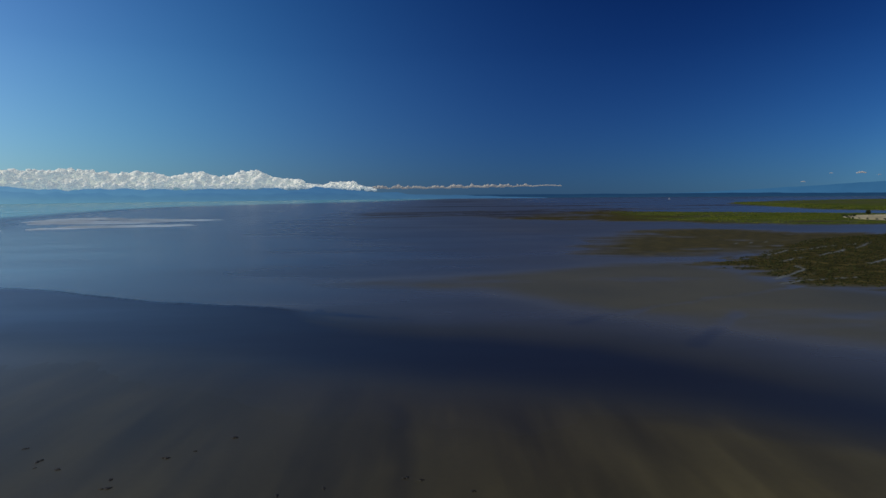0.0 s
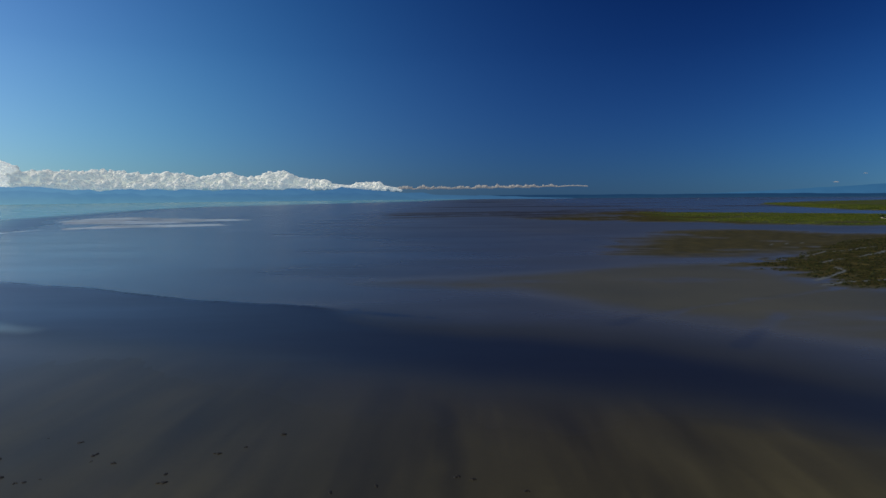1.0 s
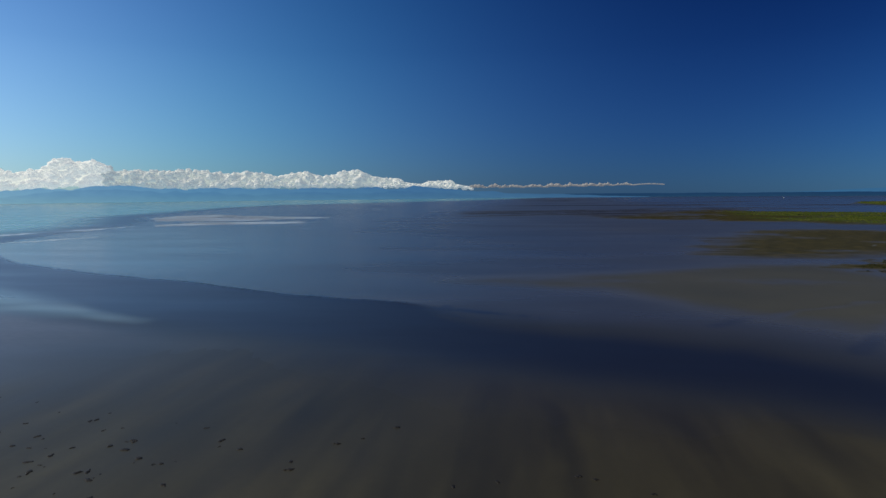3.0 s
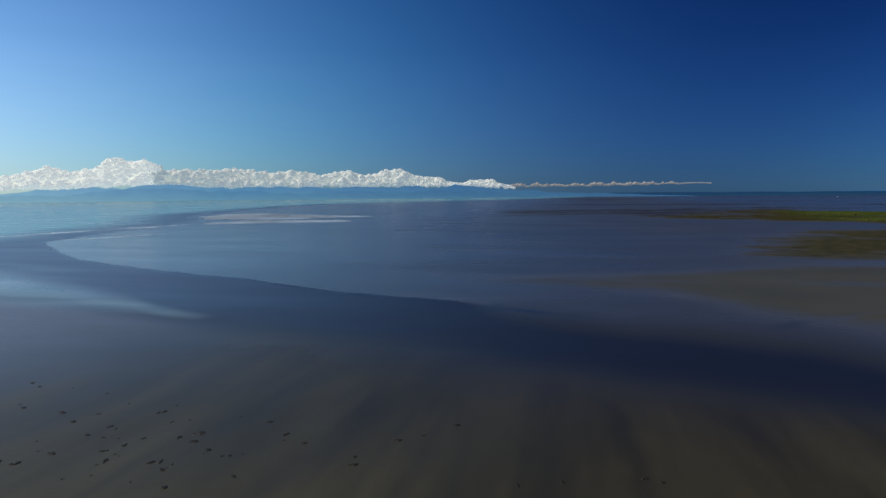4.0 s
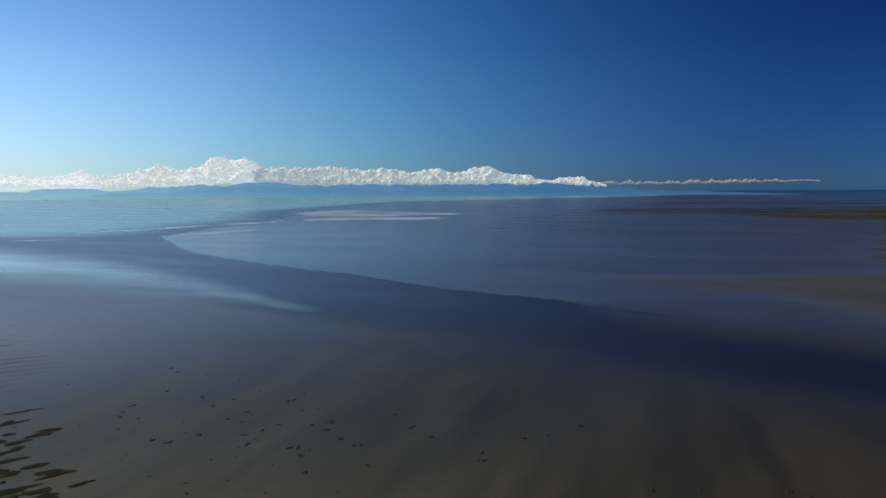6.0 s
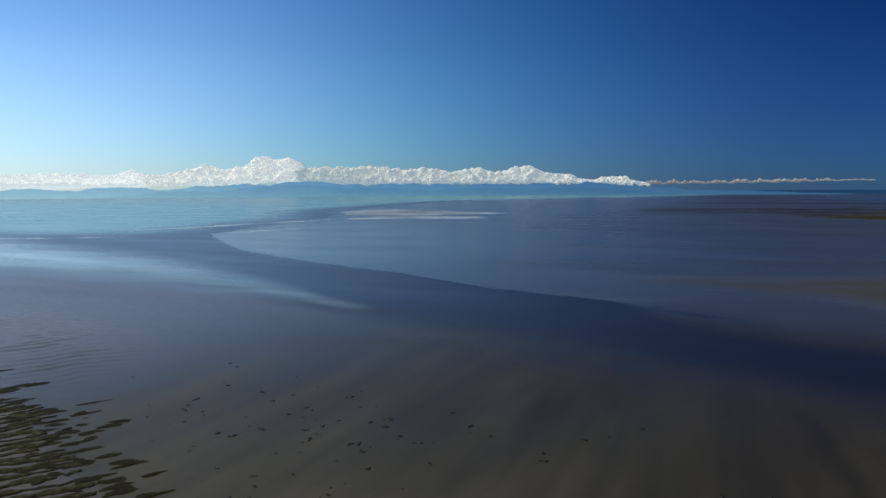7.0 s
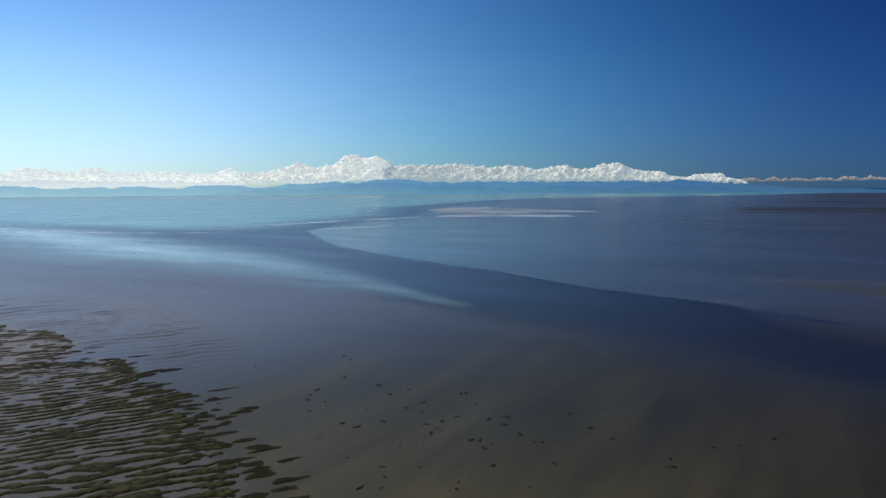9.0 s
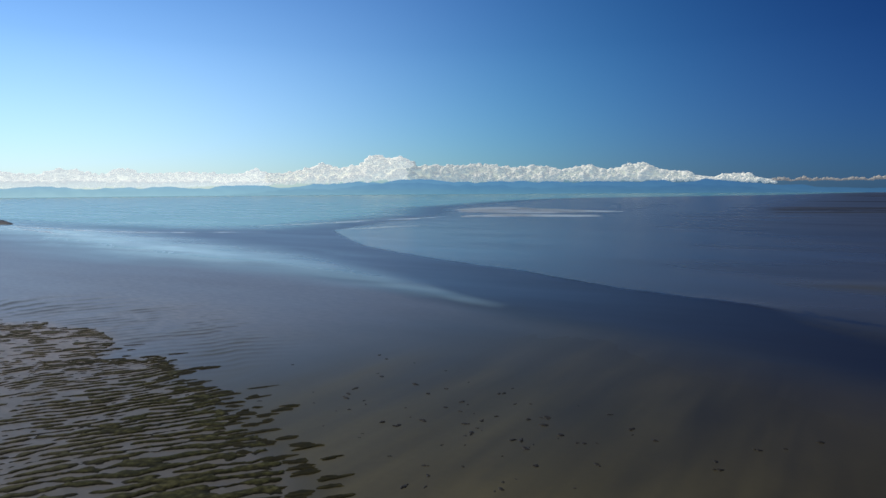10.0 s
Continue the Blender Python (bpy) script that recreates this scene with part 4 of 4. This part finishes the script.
# ---- marsh grass ----
def tussocks(name, area, count, seed, size, high, mat, label):
    g = np.random.default_rng(seed)
    ax = np.array([p[0] for p in area])
    ay = np.array([p[1] for p in area])
    x, y = g.uniform(ax.min(), min(ax.max(), 1000), count * 4), g.uniform(ay.min(), ay.max(), count * 4)
    z, _, algae, grass, *_ = ground_level(x, y)
    keep = (region(x, y, area) > -4) & (z > 0.12) & ((grass if name != 'marsh_grass' else algae) > 0.35)
    x, y, z = x[keep][:count], y[keep][:count], z[keep][:count]
    n, seg = len(x), 6
    a = np.linspace(0, 2 * math.pi, seg, endpoint=False)
    s = g.uniform(*size, n)[:, None]
    h = g.uniform(*high, n)[:, None]
    verts = []
    for k, kz in ((1.0, -0.15), (0.85, 0.5), (0.35, 1.0)):
        rr = s * k * g.uniform(0.7, 1.25, (n, seg))
        verts.append(np.stack([x[:, None] + rr * np.cos(a), y[:, None] + rr * np.sin(a), z[:, None] + h * kz * g.uniform(0.75, 1.2, (n, seg))], -1))
    co = np.stack(verts, 1).reshape(-1, 3)
    local = np.concatenate([grid_faces(3, seg, True), np.array([[12, 13, 14, 15], [12, 15, 16, 17]])])
    faces = (local[None] + (np.arange(n) * 3 * seg)[:, None, None]).reshape(-1, 4)
    return tagged(new(name, mesh_ob(name, co, faces, mat)), label, "grass", kind="stuff")


GREENS = surface("green marsh grass", [(0.28, (0.020, 0.028, 0.004)), (0.5, (0.048, 0.068, 0.006)), (0.75, (0.118, 0.112, 0.018))], 0.03, 0.9, 0.3, 0.2, 0.1)
tussocks("marsh_grass", DARKMARSH, 20000, 71, (0.3, 0.9), (0.12, 0.38), TUSSOCK, "dark olive tussocks of marsh grass between creeks")
tussocks("green_marsh_grass", GREEN, 8000, 72, (0.8, 2.6), (0.2, 0.55), GREENS, "bright green marsh grass on a low bank")
tussocks("spit_grass", SPIT, 2500, 73, (2.0, 5.0), (0.4, 1.0), GREENS, "green grass on a low far spit")


# ---- field, trees and point ----
FIELD = [(560, 938), (600, 985), (690, 1010), (760, 940), (640, 850), (556, 842), (545, 885)]


def slab(name, outline, low, high, mat, label, category):
    n = len(outline)
    verts = [(x, y, low) for x, y in outline] + [(x, y, high) for x, y in outline]
    cx, cy = sum(p[0] for p in outline) / n, sum(p[1] for p in outline) / n
    verts.append((cx, cy, high + 0.2))
    faces = [[i, (i + 1) % n, n + (i + 1) % n, n + i] for i in range(n)] + [[n + i, n + (i + 1) % n, 2 * n] for i in range(n)]
    return tagged(new(name, mesh_ob(name, verts, faces, mat, False)), label, category, kind="structure")


slab("field", FIELD, 0.3, 2.3, STRAW, "pale straw-coloured field behind the marsh", "field")


def leaf_cloud(g, count, rx, ry, rz, leaf):
    """Many small leaf clumps round a crown with gaps."""
    verts, faces = [], []
    for k in range(count):
        d = g.normal(size=3)
        d /= np.linalg.norm(d)
        c = d * np.array([rx, ry, rz]) * g.uniform(0.45, 1.0)
        a, b = g.normal(size=3), g.normal(size=3)
        a /= np.linalg.norm(a)
        b = np.cross(a, b)
        b /= np.linalg.norm(b)
        s = leaf * g.uniform(0.6, 1.3)
        i = len(verts)
        verts += [tuple(c + s * a), tuple(c + s * b * 0.8), tuple(c - s * a), tuple(c - s * b * 0.8), tuple(c + s * 0.5 * np.cross(a, b))]
        faces += [[i, i + 1, i + 4], [i + 1, i + 2, i + 4], [i + 2, i + 3, i + 4], [i + 3, i, i + 4]]
    return verts, faces


def trunk_mesh(high, r, g):
    verts, faces = [], []

    def limb(p, q, r0, r1):
        base, n = len(verts), 6
        p, q = Vector(p), Vector(q)
        turn = (q - p).to_track_quat("Z", "Y").to_matrix()
        for c, rr in ((p, r0), (p.lerp(q, 0.5) + Vector((g.normal() * r0, g.normal() * r0, 0)), (r0 + r1) / 2), (q, r1)):
            for i in range(n):
                verts.append(tuple(c + turn @ Vector((rr * math.cos(i * 2 * math.pi / n), rr * math.sin(i * 2 * math.pi / n), 0))))
        faces.extend((grid_faces(3, n, True) + base).tolist())

    limb((0, 0, -0.4), (0, 0, high * 0.6), r, r * 0.55)
    for k in range(5):
        a = k * 1.3 + g.random()
        limb((0, 0, high * (0.28 + 0.07 * k)), (math.cos(a) * high * 0.28, math.sin(a) * high * 0.28, high * (0.55 + 0.07 * k)), r * 0.4, r * 0.12)
    return mesh_ob("trunk", verts, faces, BARK)


def tree(name, x, y, high, seed, label, category, spread=0.34):
    g = np.random.default_rng(seed)
    root = tagged(empty(name, x, y, 0.9 if name != "shrub" else 0.8, g.uniform(0, 360)), label, category)
    part("trunk", trunk_mesh(high, high * 0.028, g), root)
    verts, faces = leaf_cloud(g, 420, high * spread, high * spread, high * 0.34, high * 0.055)
    crown = part("crown", mesh_ob("crown", verts, faces, LEAF, False), root, "dark green leafy crown")
    crown.matrix_basis = pose(0, 0, high * 0.66)
    return root


tree("tree", 606, 956, 10.5, 81, "dark rounded tree on the edge of a pale field", "tree")
for k, (x, y, h) in enumerate([(565, 944, 4.6), (572, 941, 3.8), (578, 943, 5.0), (557, 925, 3.2), (551, 912, 3.0), (546, 900, 2.8), (543, 888, 3.0), (544, 876, 2.6), (547, 864, 2.8), (551, 852, 2.6), (554, 840, 3.0), (470, 1010, 2.4), (372, 1060, 2.2), (378, 1061, 2.0)]):
    tree("shrub", x, y, h, 90 + k, "low dark shrub on the marsh beside the field" if k < 11 else "low dark shrub alone on the green marsh", "shrub", 0.62)


def rocky_point(x0, y0, x1, y1, high):
    """A low dark headland running out of the shore."""
    t = np.linspace(0, 1, 40)
    s = np.linspace(-1, 1, 13)
    T, S = np.meshgrid(t, s, indexing="ij")
    L = math.hypot(x1 - x0, y1 - y0)
    ux, uy = (x1 - x0) / L, (y1 - y0) / L
    w = 26 * np.sqrt(np.clip(T * 1.6, 0, 1))
    x = x0 + ux * L * T - uy * S * w
    y = y0 + uy * L * T + ux * S * w
    z = high * np.sqrt(np.clip(T * 2.2, 0, 1)) * np.clip(1 - S ** 2, 0, 1) ** 0.6 * (1 + 0.5 * fbm(x / 9, y / 9, 44)) - 1.0
    me = mesh_ob("rocky_point", np.stack([x, y, z], -1).reshape(-1, 3).tolist(), grid_faces(40, 13)[:, ::-1].tolist(), ROCK, False)
    return tagged(new("rocky_point", me), "low dark rocky point running into the sea", "rocks", kind="structure")


rocky_point(-874, 394, -1080, 420, 6.0)


# ---- foam ----
def foam(name, pts, width, seed, label):
    """A thin broken rope of foam lying on the water; also drawn for a streak of pale water."""
    g = np.random.default_rng(seed)
    xs, ys = [], []
    for (ax, ay), (bx, by) in zip(pts, pts[1:]):
        n = int(math.hypot(bx - ax, by - ay) / 3) + 1
        xs += list(np.linspace(ax, bx, n, endpoint=False))
        ys += list(np.linspace(ay, by, n, endpoint=False))
    x, y = np.array(xs), np.array(ys)
    x = x + 5 * fbm(x / 30, y / 30, seed)
    y = y + 7 * fbm(x / 24, y / 24, seed + 1)
    tx, ty = np.gradient(x), np.gradient(y)
    k = np.hypot(tx, ty)
    w = width * np.clip(0.55 + 1.1 * fbm(x / 16, y / 16, seed + 2), 0.04, 1.6)
    w = w * np.sin(np.linspace(0.03, math.pi - 0.03, len(x))) ** 0.5
    rows = [np.stack([x - ty / k * w * s, y + tx / k * w * s, np.full_like(x, h)], -1) for s, h in ((-1, -0.05), (-0.6, 0.07), (0, 0.11), (0.6, 0.07), (1, -0.05))]
    me = mesh_ob(name, np.concatenate(rows).tolist(), grid_faces(5, len(x)).tolist(), FOAM)
    return tagged(new(name, me), label, "foam", kind="structure")


foam("foam_water_line", [(-860, 372), (-760, 372), (-640, 368), (-560, 396), (-493, 436)], 7.0, 201, "thin white line of foam where the sea meets the flats")
# pale water rather than foam, drawn with the same strip
foam("foam_water_line", [(-590, 500), (-556, 560), (-550, 645), (-530, 712), (-520, 790)], 15.0, 202, "long pale streak of water along the bank")
foam("foam_water_line", [(-790, 350), (-720, 345), (-640, 330)], 6.0, 203, "thin white streak of foam on the shallows")


foam("foam_water_line", [(-466, 505), (-451, 526), (-444, 548), (-437, 566), (-425, 600)], 6.0, 204, "thin white line of foam on the tip of the bank")


# ---- boat ----
PAINT = surface("white paint", [(0.3, (0.70, 0.70, 0.68)), (0.7, (0.82, 0.82, 0.80))], 0.8, 0.4, 0.1, 0.01, 0.4)


def boat(x, y, turn):
    """A small white motor boat: pointed hull, cabin, mast."""
    root = tagged(empty("boat", x, y, 0.0, turn), "small white motor boat on the far water", "boat")
    secs = [(-4.5, 1.3, 0.9), (-1.5, 1.6, 1.0), (2.0, 1.3, 1.2), (4.8, 0.12, 1.6)]
    verts = []
    for px, w, h in secs:
        verts += [(px, -w, h), (px, -w * 0.75, -0.4), (px, 0, -0.7), (px, w * 0.75, -0.4), (px, w, h)]
    faces = grid_faces(4, 5).tolist() + [[0, 5, 9, 4], [5, 10, 14, 9], [10, 15, 19, 14], [4, 3, 2, 1, 0]]
    part("hull", mesh_ob("hull", verts, faces, PAINT, False), root, "white hull")
    bm = bmesh.new()
    bmesh.ops.create_cube(bm, size=1.0, matrix=Matrix.Translation((-0.6, 0, 1.9)) @ Matrix.Diagonal((3.4, 2.0, 1.8, 1)))
    bmesh.ops.bevel(bm, geom=bm.edges[:], offset=0.2, segments=2, affect="EDGES")
    me = bpy.data.meshes.new("cabin")
    bm.to_mesh(me)
    bm.free()
    me.materials.append(PAINT)
    part("cabin", me, root)
    bm = bmesh.new()
    bmesh.ops.create_cone(bm, segments=8, radius1=0.06, radius2=0.03, depth=2.4, cap_ends=True, matrix=Matrix.Translation((-0.8, 0, 3.9)))
    me = bpy.data.meshes.new("mast")
    bm.to_mesh(me)
    bm.free()
    me.materials.append(PAINT)
    part("mast", me, root)


boat(1150, 3410, 20)
